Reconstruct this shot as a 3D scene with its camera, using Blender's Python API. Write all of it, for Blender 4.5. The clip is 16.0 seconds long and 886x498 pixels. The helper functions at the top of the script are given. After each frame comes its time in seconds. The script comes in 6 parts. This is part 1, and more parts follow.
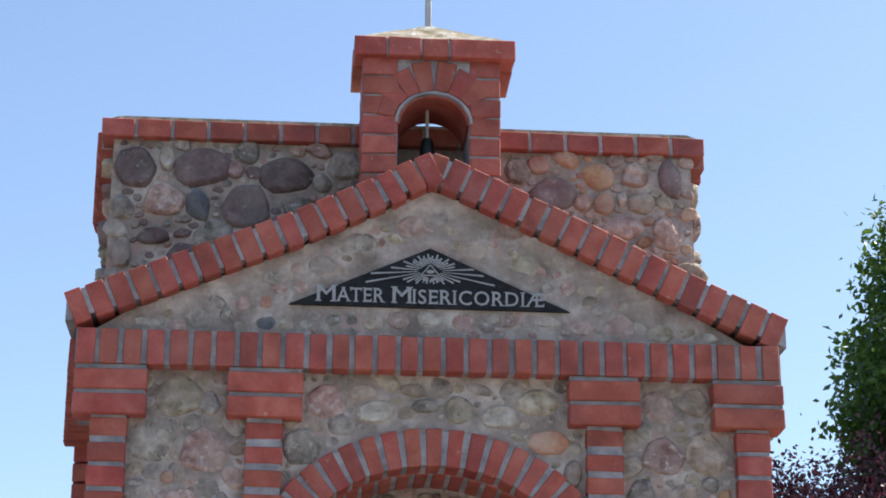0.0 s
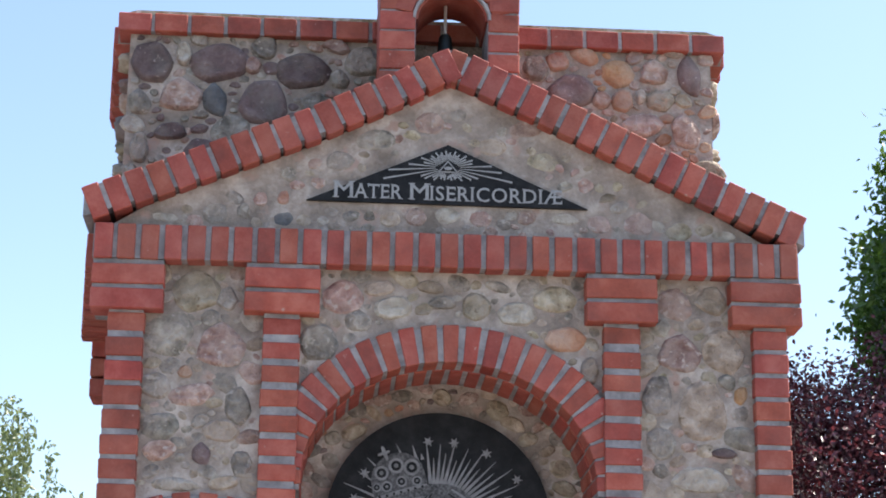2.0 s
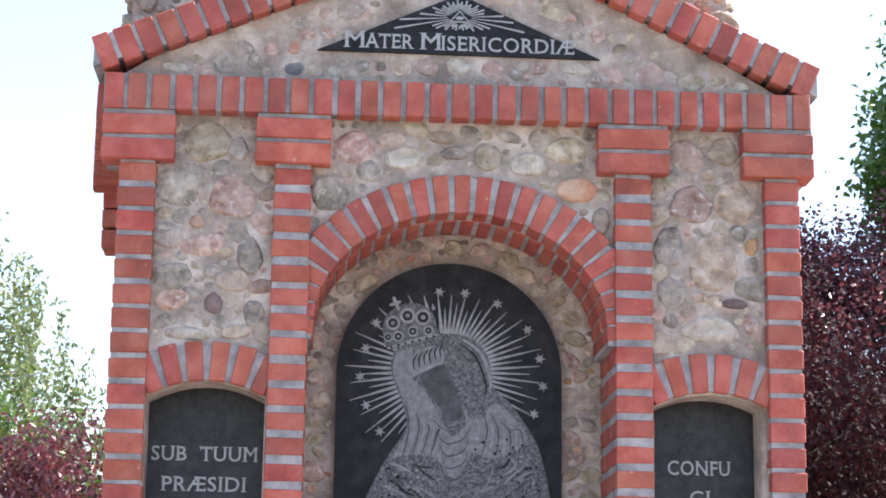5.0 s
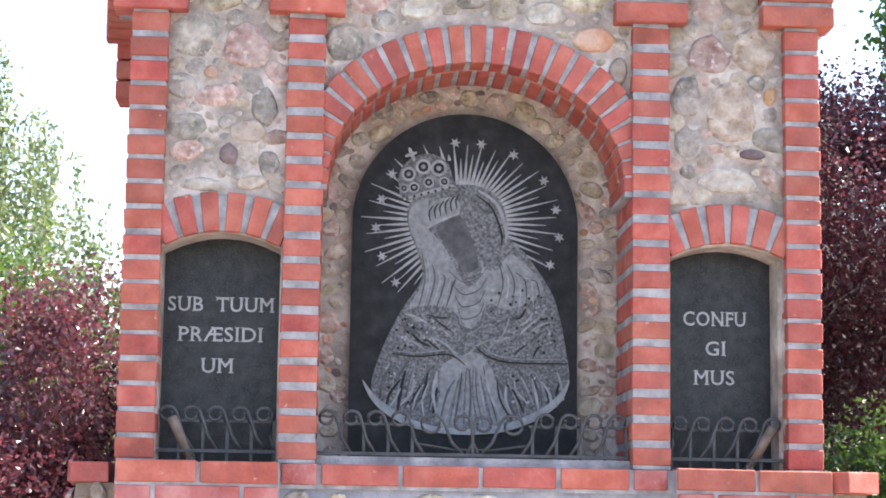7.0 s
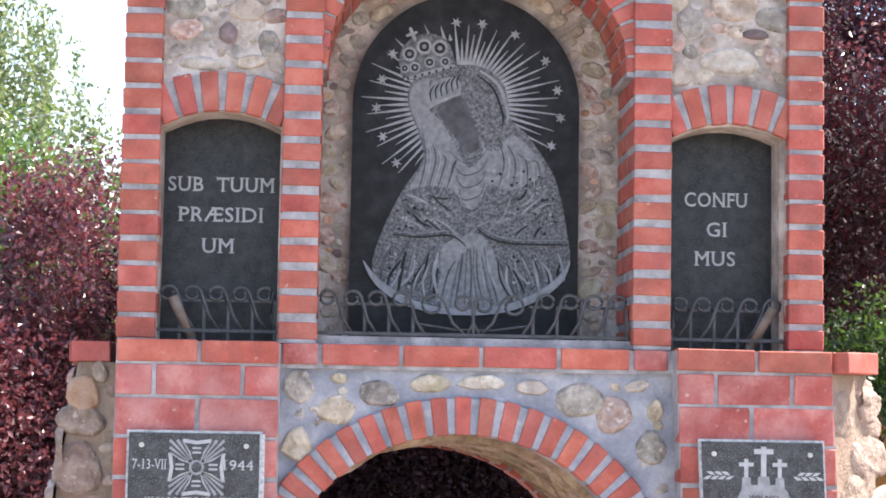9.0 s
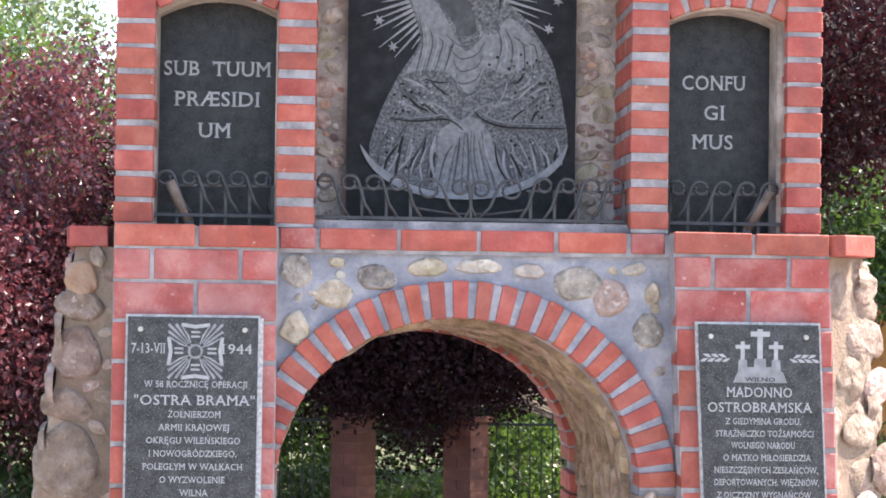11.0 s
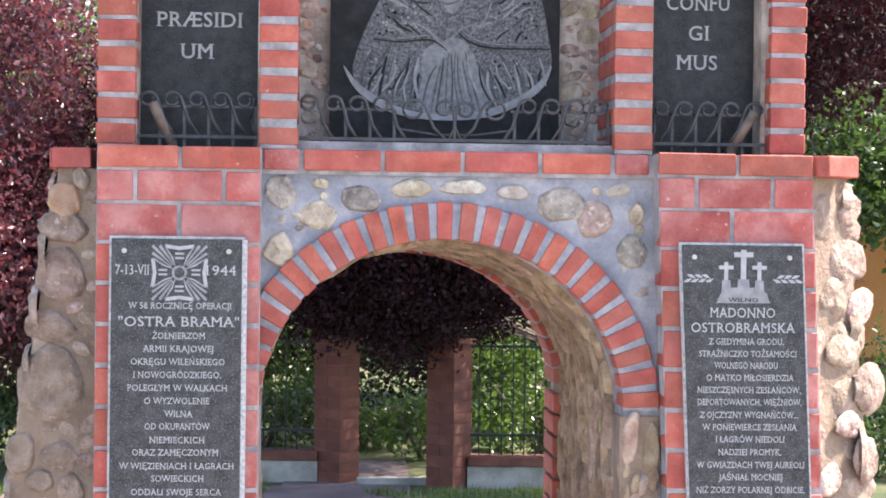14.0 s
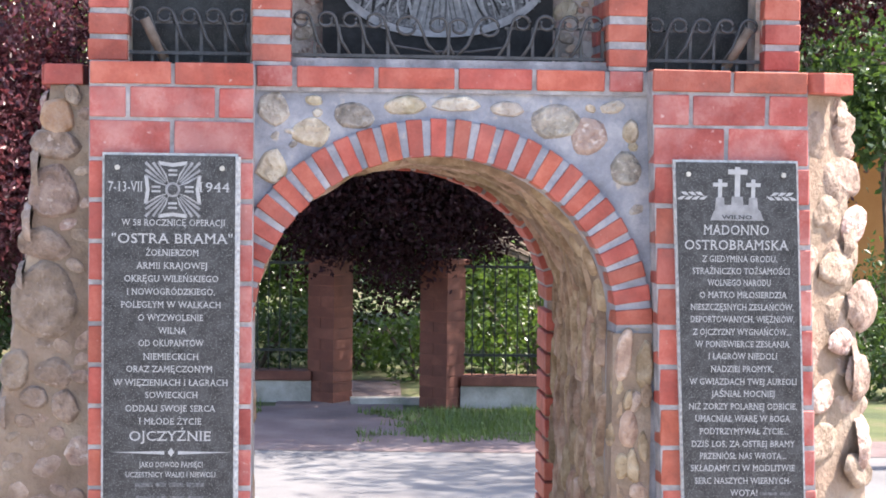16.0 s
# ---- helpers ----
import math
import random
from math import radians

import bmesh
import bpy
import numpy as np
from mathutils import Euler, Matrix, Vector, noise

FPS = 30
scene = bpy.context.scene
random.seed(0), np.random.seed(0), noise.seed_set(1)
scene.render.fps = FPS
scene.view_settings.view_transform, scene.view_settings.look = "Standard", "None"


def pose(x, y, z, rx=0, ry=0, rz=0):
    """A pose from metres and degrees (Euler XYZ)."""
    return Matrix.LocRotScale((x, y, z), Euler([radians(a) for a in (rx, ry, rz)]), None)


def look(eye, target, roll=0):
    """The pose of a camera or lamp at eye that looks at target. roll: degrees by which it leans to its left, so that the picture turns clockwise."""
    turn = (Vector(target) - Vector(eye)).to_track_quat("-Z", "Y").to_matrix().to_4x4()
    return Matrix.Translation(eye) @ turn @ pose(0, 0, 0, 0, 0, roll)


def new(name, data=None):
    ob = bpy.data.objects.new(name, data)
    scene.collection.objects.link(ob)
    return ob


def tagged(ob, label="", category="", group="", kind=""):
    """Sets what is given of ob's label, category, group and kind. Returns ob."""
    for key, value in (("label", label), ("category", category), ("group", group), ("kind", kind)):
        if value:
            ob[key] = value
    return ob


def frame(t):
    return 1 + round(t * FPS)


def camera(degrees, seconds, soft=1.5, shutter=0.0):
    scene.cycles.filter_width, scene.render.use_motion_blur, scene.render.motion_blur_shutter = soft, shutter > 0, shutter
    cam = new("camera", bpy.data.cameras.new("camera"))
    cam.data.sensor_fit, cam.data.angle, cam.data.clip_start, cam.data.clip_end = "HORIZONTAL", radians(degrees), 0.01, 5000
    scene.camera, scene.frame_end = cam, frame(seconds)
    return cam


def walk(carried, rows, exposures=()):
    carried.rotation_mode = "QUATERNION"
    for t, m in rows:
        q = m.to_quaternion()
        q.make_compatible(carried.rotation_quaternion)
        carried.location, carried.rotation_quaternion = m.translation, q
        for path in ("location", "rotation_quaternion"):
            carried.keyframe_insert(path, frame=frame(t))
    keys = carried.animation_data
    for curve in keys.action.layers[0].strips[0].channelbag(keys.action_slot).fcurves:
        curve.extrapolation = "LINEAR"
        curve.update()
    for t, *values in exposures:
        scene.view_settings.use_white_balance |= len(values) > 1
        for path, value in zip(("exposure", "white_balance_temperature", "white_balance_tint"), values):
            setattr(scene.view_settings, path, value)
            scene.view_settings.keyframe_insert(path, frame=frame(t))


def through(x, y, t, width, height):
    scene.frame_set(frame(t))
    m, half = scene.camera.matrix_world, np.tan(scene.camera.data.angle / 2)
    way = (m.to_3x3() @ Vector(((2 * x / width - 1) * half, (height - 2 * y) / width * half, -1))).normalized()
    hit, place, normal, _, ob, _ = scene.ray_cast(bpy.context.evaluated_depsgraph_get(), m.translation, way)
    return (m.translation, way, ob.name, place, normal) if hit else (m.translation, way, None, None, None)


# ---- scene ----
cam = camera(25.65, 16.0, soft=1.8)
# seconds, eye (m), yaw to the left, pitch up, roll (degrees)
ROWS = [
    (0.0, -0.421, -5.912, 1.758, -4.28, 19.76, 0.30),
    (0.5, -0.421, -5.906, 1.754, -4.22, 18.51, 0.51),
    (1.0, -0.421, -5.902, 1.751, -3.91, 17.82, 0.64),
    (1.5, -0.423, -5.900, 1.751, -3.81, 17.27, 0.66),
    (2.0, -0.428, -5.896, 1.750, -3.84, 16.83, 0.70),
    (2.5, -0.429, -5.893, 1.747, -3.82, 16.12, 0.72),
    (3.0, -0.431, -5.892, 1.743, -3.75, 15.26, 0.78),
    (3.5, -0.434, -5.891, 1.740, -3.89, 14.60, 0.75),
    (4.0, -0.437, -5.891, 1.733, -3.79, 14.04, 0.75),
    (6.5, -0.435, -5.868, 1.714, -3.40, 9.66, 0.92),
    (7.0, -0.435, -5.862, 1.710, -3.23, 8.46, 0.87),
    (7.5, -0.435, -5.857, 1.707, -3.30, 7.67, 0.96),
    (8.0, -0.435, -5.852, 1.702, -3.22, 6.70, 1.01),
    (8.5, -0.436, -5.847, 1.697, -3.27, 5.89, 0.96),
    (9.0, -0.435, -5.846, 1.690, -3.27, 5.15, 0.95),
    (9.5, -0.435, -5.845, 1.684, -3.36, 4.63, 0.91),
    (10.0, -0.436, -5.843, 1.680, -3.38, 3.38, 0.78),
    (12.5, -0.441, -5.846, 1.678, -3.50, 1.19, 0.76),
    (13.0, -0.441, -5.844, 1.675, -3.68, 0.72, 0.74),
    (13.5, -0.441, -5.842, 1.673, -3.78, 0.02, 0.70),
    (14.0, -0.442, -5.840, 1.672, -3.97, -0.40, 0.69),
    (14.5, -0.444, -5.839, 1.670, -4.00, -0.65, 0.69),
    (15.0, -0.443, -5.840, 1.666, -4.17, -1.26, 0.73),
    (15.5, -0.444, -5.838, 1.659, -4.15, -1.95, 0.71),
    (16.0, -0.443, -5.836, 1.654, -4.20, -2.66, 0.73),
]


def aim(x, y, z, yaw, pitch, roll):
    a, b = radians(yaw), radians(pitch)
    way = Vector((-math.sin(a) * math.cos(b), math.cos(a) * math.cos(b), math.sin(b)))
    return look((x, y, z), Vector((x, y, z)) + way, roll)


walk(cam, [(t, aim(*r)) for t, *r in ROWS],
     exposures=[(0.0, 0.68, 6400, 10), (0.5, 0.88, 6650, 11), (1.0, 0.94, 6650, 11), (2.0, 1.04, 6650, 11), (4.0, 1.3, 6700, 12), (6.5, 2.15, 6850, 14), (7.5, 2.15, 6850, 14), (9.0, 2.05, 6900, 14), (12.5, 2.1, 6900, 14), (16.0, 2.12, 6900, 14)])

# ---- light ----
SUN_ELEVATION, SUN_AZIMUTH = 56.0, 83.0  # azimuth from +y towards +x
world = bpy.data.worlds.new("sky")
scene.world = world
world.use_nodes = True
sky = world.node_tree.nodes.new("ShaderNodeTexSky")
sky.sky_type = "NISHITA"
sky.sun_disc = False
sky.sun_elevation, sky.sun_rotation = radians(SUN_ELEVATION), radians(SUN_AZIMUTH)
sky.air_density, sky.dust_density, sky.ozone_density = 1.0, 1.2, 1.6
background = world.node_tree.nodes["Background"]
background.inputs["Strength"].default_value = 0.15
world.node_tree.links.new(sky.outputs[0], background.inputs["Color"])
sun_data = bpy.data.lights.new("sun", "SUN")
sun_data.energy, sun_data.angle, sun_data.color = 4.2, radians(0.5), (1.0, 0.95, 0.87)
sun = new("sun", sun_data)
_a, _e = radians(SUN_AZIMUTH), radians(SUN_ELEVATION)
sun_way = Vector((math.sin(_a) * math.cos(_e), math.cos(_a) * math.cos(_e), math.sin(_e)))
sun.matrix_world = look(sun_way * 40, (0, 0, 0))


# ---- materials ----
def material(name, colours, scale=6.0, rough=0.8, bump=0.3, fine=60.0, metal=0.0, per_piece=0.0, speck=None, gloss=0.5, hue=0.0, relief=0.01, smear=None):
    """Two scales of noise between colours, fine relief, optional change from piece to piece and specks."""
    m = bpy.data.materials.new(name)
    m.use_nodes = True
    nt = m.node_tree
    n, l = nt.nodes, nt.links
    shader = n["Principled BSDF"]
    at = n.new("ShaderNodeTexCoord")
    info = n.new("ShaderNodeObjectInfo")
    offset = n.new("ShaderNodeVectorMath")
    offset.operation = "MULTIPLY_ADD"
    offset.inputs[1].default_value = (1, 1, 1)
    geo = n.new("ShaderNodeNewGeometry")
    l.new(geo.outputs["Position"], offset.inputs[0])
    spread = n.new("ShaderNodeCombineXYZ")
    for i in range(3):
        l.new(info.outputs["Random"], spread.inputs[i])
    grow = n.new("ShaderNodeVectorMath")
    grow.operation = "SCALE"
    grow.inputs["Scale"].default_value = 7.0 if per_piece else 0.0
    l.new(spread.outputs[0], grow.inputs[0])
    l.new(grow.outputs[0], offset.inputs[2])
    big = n.new("ShaderNodeTexNoise")
    big.inputs["Scale"].default_value, big.inputs["Detail"].default_value = scale, 5.0
    small = n.new("ShaderNodeTexNoise")
    small.inputs["Scale"].default_value, small.inputs["Detail"].default_value = fine, 4.0
    small.inputs["Roughness"].default_value = 0.7
    for tex in (big, small):
        l.new(offset.outputs[0], tex.inputs["Vector"])
    mixed = n.new("ShaderNodeMath")
    mixed.operation = "MULTIPLY_ADD"
    mixed.inputs[1].default_value = 0.45
    l.new(small.outputs["Fac"], mixed.inputs[0])
    low = n.new("ShaderNodeMath")
    low.operation = "MULTIPLY_ADD"
    low.inputs[1].default_value, low.inputs[2].default_value = 1.3, -0.37
    l.new(big.outputs["Fac"], low.inputs[0])
    l.new(low.outputs[0], mixed.inputs[2])
    ramp = n.new("ShaderNodeValToRGB")
    while len(ramp.color_ramp.elements) < len(colours):
        ramp.color_ramp.elements.new(0.5)
    for i, (e, c) in enumerate(zip(ramp.color_ramp.elements, colours)):
        e.position, e.color = 0.22 + 0.56 * i / max(1, len(colours) - 1), (*c, 1)
    l.new(mixed.outputs[0], ramp.inputs["Fac"])
    colour = ramp.outputs["Color"]
    if per_piece:
        hsv = n.new("ShaderNodeHueSaturation")
        value = n.new("ShaderNodeMapRange")
        value.inputs["To Min"].default_value, value.inputs["To Max"].default_value = 1 - per_piece, 1 + per_piece
        l.new(info.outputs["Random"], value.inputs["Value"])
        l.new(value.outputs[0], hsv.inputs["Value"])
        l.new(colour, hsv.inputs["Color"])
        if hue:
            turn = n.new("ShaderNodeMath")
            turn.operation = "MULTIPLY"
            turn.inputs[1].default_value = 37.7
            l.new(info.outputs["Random"], turn.inputs[0])
            wrap = n.new("ShaderNodeMath")
            wrap.operation = "FRACT"
            l.new(turn.outputs[0], wrap.inputs[0])
            hues = n.new("ShaderNodeMapRange")
            hues.inputs["To Min"].default_value, hues.inputs["To Max"].default_value = 0.5 - hue, 0.5 + hue
            l.new(wrap.outputs[0], hues.inputs["Value"])
            l.new(hues.outputs[0], hsv.inputs["Hue"])
        colour = hsv.outputs["Color"]
    if speck:
        amount, speck_colour, speck_scale = speck
        dots = n.new("ShaderNodeTexNoise")
        dots.inputs["Scale"].default_value, dots.inputs["Detail"].default_value = speck_scale, 3.0
        l.new(offset.outputs[0], dots.inputs["Vector"])
        cut = n.new("ShaderNodeMapRange")
        cut.inputs["From Min"].default_value, cut.inputs["From Max"].default_value = 0.68 - amount, 0.76 - amount
        l.new(dots.outputs["Fac"], cut.inputs["Value"])
        blend = n.new("ShaderNodeMix")
        blend.data_type = "RGBA"
        l.new(cut.outputs[0], blend.inputs["Factor"])
        l.new(colour, blend.inputs["A"])
        blend.inputs["B"].default_value = (*speck_colour, 1)
        colour = blend.outputs["Result"]
    if smear:
        amount, smear_colour, smear_scale = smear
        cloud = n.new("ShaderNodeTexNoise")
        cloud.inputs["Scale"].default_value, cloud.inputs["Detail"].default_value = smear_scale, 7.0
        cloud.inputs["Roughness"].default_value = 0.68
        l.new(geo.outputs["Position"], cloud.inputs["Vector"])
        veil = n.new("ShaderNodeMapRange")
        veil.inputs["From Min"].default_value, veil.inputs["From Max"].default_value = 0.42, 0.64
        veil.inputs["To Max"].default_value = amount
        l.new(cloud.outputs["Fac"], veil.inputs["Value"])
        coat = n.new("ShaderNodeMix")
        coat.data_type = "RGBA"
        l.new(veil.outputs[0], coat.inputs["Factor"])
        l.new(colour, coat.inputs["A"])
        coat.inputs["B"].default_value = (*smear_colour, 1)
        colour = coat.outputs["Result"]
    l.new(colour, shader.inputs["Base Color"])
    shader.inputs["Roughness"].default_value, shader.inputs["Metallic"].default_value = rough, metal
    shader.inputs["Specular IOR Level"].default_value = gloss
    if bump:
        b = n.new("ShaderNodeBump")
        b.inputs["Strength"].default_value, b.inputs["Distance"].default_value = bump, relief
        l.new(mixed.outputs[0], b.inputs["Height"])
        l.new(b.outputs[0], shader.inputs["Normal"])
    return m


BRICK = material("red clinker brick", [(0.20, 0.034, 0.022), (0.30, 0.056, 0.036), (0.38, 0.10, 0.07)], 13, 0.68, 0.45, 95, per_piece=0.17, hue=0.006, speck=(-0.02, (0.42, 0.24, 0.20), 34), smear=(0.22, (0.36, 0.17, 0.14), 5.0))
FADED = material("chalky faded brick", [(0.22, 0.036, 0.03), (0.31, 0.066, 0.055), (0.42, 0.17, 0.15)], 11, 0.78, 0.45, 95, per_piece=0.16, speck=(0.0, (0.45, 0.27, 0.25), 40), smear=(0.5, (0.36, 0.19, 0.18), 6.0))
MORTAR = material("grey cement mortar", [(0.15, 0.141, 0.148), (0.25, 0.236, 0.245), (0.37, 0.35, 0.355)], 14, 0.92, 0.9, 80)
RENDER = material("buff weathered mortar", [(0.18, 0.145, 0.122), (0.325, 0.27, 0.235), (0.54, 0.47, 0.425)], 9, 0.95, 1.0, 55, relief=0.016, speck=(0.07, (0.38, 0.27, 0.23), 13))
BLUEMORTAR = material("blue-grey cement mortar", [(0.15, 0.153, 0.178), (0.23, 0.233, 0.268), (0.36, 0.35, 0.37)], 10, 0.92, 0.9, 70, speck=(0.04, (0.38, 0.33, 0.29), 20))
STONES = [
    material("grey fieldstone", [(0.11, 0.095, 0.08), (0.24, 0.21, 0.18), (0.42, 0.38, 0.33)], 24, 0.85, 1.0, 75, per_piece=0.3, hue=0.015, speck=(0.08, (0.40, 0.36, 0.32), 45), relief=0.022, smear=(0.55, (0.44, 0.37, 0.33), 7.0)),
    material("buff fieldstone", [(0.18, 0.135, 0.09), (0.33, 0.265, 0.195), (0.50, 0.43, 0.35)], 22, 0.85, 1.0, 70, per_piece=0.25, hue=0.02, speck=(0.05, (0.2, 0.15, 0.1), 60), relief=0.022, smear=(0.55, (0.44, 0.37, 0.33), 7.0)),
    material("pink granite fieldstone", [(0.19, 0.10, 0.08), (0.34, 0.215, 0.18), (0.52, 0.39, 0.34)], 26, 0.8, 1.0, 75, per_piece=0.25, hue=0.01, speck=(0.1, (0.50, 0.41, 0.37), 40), relief=0.022, smear=(0.55, (0.44, 0.37, 0.33), 7.0)),
    material("dark purple fieldstone", [(0.07, 0.05, 0.05), (0.14, 0.09, 0.09), (0.22, 0.16, 0.16)], 15, 0.75, 0.7, 90, per_piece=0.3, speck=(0.02, (0.4, 0.33, 0.32), 60), relief=0.022, smear=(0.45, (0.27, 0.235, 0.21), 9.0)),
    material("rust fieldstone", [(0.25, 0.10, 0.05), (0.36, 0.19, 0.11), (0.46, 0.30, 0.2)], 12, 0.85, 0.8, 80, per_piece=0.25, hue=0.015, relief=0.022, smear=(0.55, (0.44, 0.37, 0.33), 7.0)),
    material("blue-grey fieldstone", [(0.07, 0.075, 0.085), (0.13, 0.14, 0.155), (0.25, 0.26, 0.275)], 15, 0.8, 0.7, 90, per_piece=0.25, relief=0.022, smear=(0.45, (0.27, 0.235, 0.21), 9.0)),
    material("pale quartz fieldstone", [(0.26, 0.21, 0.165), (0.42, 0.37, 0.31), (0.60, 0.55, 0.48)], 26, 0.85, 1.0, 70, per_piece=0.12, relief=0.022, smear=(0.55, (0.44, 0.37, 0.33), 7.0)),
    material("tan-pink rubble stone", [(0.15, 0.10, 0.075), (0.27, 0.19, 0.15), (0.40, 0.31, 0.26)], 20, 0.9, 1.0, 75, per_piece=0.18, hue=0.012, relief=0.025, speck=(0.05, (0.40, 0.32, 0.28), 45), smear=(0.6, (0.23, 0.17, 0.13), 6.0)),
]
FLAKES = [
    material("tan flaky stone", [(0.17, 0.11, 0.065), (0.31, 0.22, 0.145), (0.44, 0.34, 0.25)], 16, 0.9, 1.0, 80, per_piece=0.2, hue=0.012, relief=0.02),
    material("brown flaky stone", [(0.13, 0.085, 0.055), (0.24, 0.165, 0.11), (0.37, 0.28, 0.21)], 18, 0.9, 1.0, 80, per_piece=0.2, hue=0.012, relief=0.02),
    material("pinkish flaky stone", [(0.20, 0.12, 0.09), (0.34, 0.23, 0.175), (0.46, 0.36, 0.30)], 16, 0.9, 1.0, 80, per_piece=0.2, relief=0.02),
]
GRANITE = material("black granite", [(0.010, 0.010, 0.011), (0.016, 0.016, 0.0175), (0.026, 0.026, 0.028)], 25, 0.5, 0.0, 220, speck=(0.04, (0.04, 0.04, 0.043), 330), gloss=0.12)
SALT = material("dark speckled granite", [(0.014, 0.014, 0.016), (0.03, 0.03, 0.033), (0.052, 0.052, 0.056)], 30, 0.42, 0.0, 300, speck=(0.13, (0.10, 0.10, 0.105), 260), gloss=0.3)
DARKSALT = material("black speckled granite", [(0.010, 0.010, 0.012), (0.019, 0.019, 0.021), (0.032, 0.032, 0.035)], 30, 0.42, 0.0, 320, speck=(0.11, (0.055, 0.055, 0.058), 280), gloss=0.25)
ENGRAVED = material("pale grey engraving", [(0.15, 0.15, 0.157), (0.21, 0.21, 0.22), (0.28, 0.28, 0.29)], 30, 0.85, 0.2, 200)
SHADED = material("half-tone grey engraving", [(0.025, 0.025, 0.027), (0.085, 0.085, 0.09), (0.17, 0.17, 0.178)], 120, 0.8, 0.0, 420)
VEIL = material("light grey engraving", [(0.11, 0.11, 0.115), (0.155, 0.155, 0.162), (0.21, 0.21, 0.22)], 60, 0.8, 0.0, 380)
DUSK = material("dark grey engraving", [(0.03, 0.03, 0.032), (0.052, 0.052, 0.056), (0.08, 0.08, 0.085)], 30, 0.8, 0.0, 150)
LETTER = material("pale engraved lettering", [(0.27, 0.27, 0.275), (0.36, 0.36, 0.365)], 40, 0.8, 0.0, 160)
PALE = material("light grey engraved lettering", [(0.24, 0.24, 0.245), (0.33, 0.33, 0.335)], 40, 0.8, 0.0, 160)
CHIPPED = material("rough-split granite edge", [(0.25, 0.25, 0.26), (0.55, 0.55, 0.55)], 90, 0.9, 0.8, 160)
IRON = material("black wrought iron", [(0.035, 0.035, 0.038), (0.075, 0.075, 0.08)], 20, 0.6, 0.2, 120, metal=0.4)
BRONZE = material("dark patinated bell metal", [(0.012, 0.016, 0.016), (0.03, 0.036, 0.035)], 20, 0.45, 0.2, 120, metal=0.7)
TANMORTAR = material("tan rubble mortar", [(0.14, 0.10, 0.072), (0.225, 0.168, 0.125), (0.32, 0.255, 0.20)], 7, 0.95, 1.0, 60, relief=0.02, smear=(0.5, (0.25, 0.16, 0.12), 5.0))
RUST = material("weathered brown wood", [(0.10, 0.07, 0.05), (0.2, 0.15, 0.12)], 20, 0.8, 0.3, 120)
STEEL = material("galvanised steel", [(0.35, 0.33, 0.30), (0.5, 0.48, 0.44)], 20, 0.5, 0.2, 120, metal=0.5)
LICHEN = material("lichen-covered concrete", [(0.20, 0.15, 0.07), (0.40, 0.34, 0.24), (0.55, 0.52, 0.46)], 20, 0.95, 1.0, 90, speck=(0.06, (0.62, 0.60, 0.56), 40), relief=0.02)
ASPHALT = material("pale worn asphalt", [(0.105, 0.10, 0.104), (0.14, 0.135, 0.138), (0.18, 0.175, 0.175)], 1.6, 0.95, 0.4, 70)
# ground out of view; pale warm tone chosen to bounce light onto the front
FORECOURT = material("pale light-bouncing paving", [(0.25, 0.22, 0.195), (0.32, 0.285, 0.255), (0.39, 0.35, 0.315)], 1.5, 0.95, 0.4, 60)
PAVING = material("reddish paving", [(0.10, 0.07, 0.07), (0.14, 0.10, 0.10), (0.18, 0.14, 0.135)], 3, 0.95, 0.4, 60)
SOIL = material("dry grassy soil", [(0.04, 0.055, 0.02), (0.07, 0.085, 0.03), (0.13, 0.10, 0.06)], 2.5, 1.0, 0.6, 40)
CONCRETE = material("mossy concrete", [(0.14, 0.14, 0.12), (0.24, 0.23, 0.21), (0.33, 0.32, 0.3)], 6, 0.95, 0.6, 60)
FENCEBRICK = material("red-brown fence brick", [(0.075, 0.022, 0.014), (0.105, 0.033, 0.021), (0.17, 0.06, 0.04)], 6, 0.8, 0.4, 90, per_piece=0.15)
PLASTER = material("orange plaster", [(0.40, 0.16, 0.05), (0.50, 0.21, 0.07), (0.56, 0.26, 0.1)], 2, 0.9, 0.2, 60)
CREAM = material("cream plaster", [(0.5, 0.38, 0.26), (0.6, 0.48, 0.35)], 3, 0.9, 0.2, 60)
BARK = material("grey-brown bark", [(0.05, 0.04, 0.035), (0.12, 0.09, 0.075), (0.2, 0.17, 0.14)], 12, 0.95, 0.8, 70)
BIRCHBARK = material("white birch bark", [(0.15, 0.13, 0.11), (0.5, 0.48, 0.44), (0.65, 0.63, 0.6)], 8, 0.85, 0.4, 60)


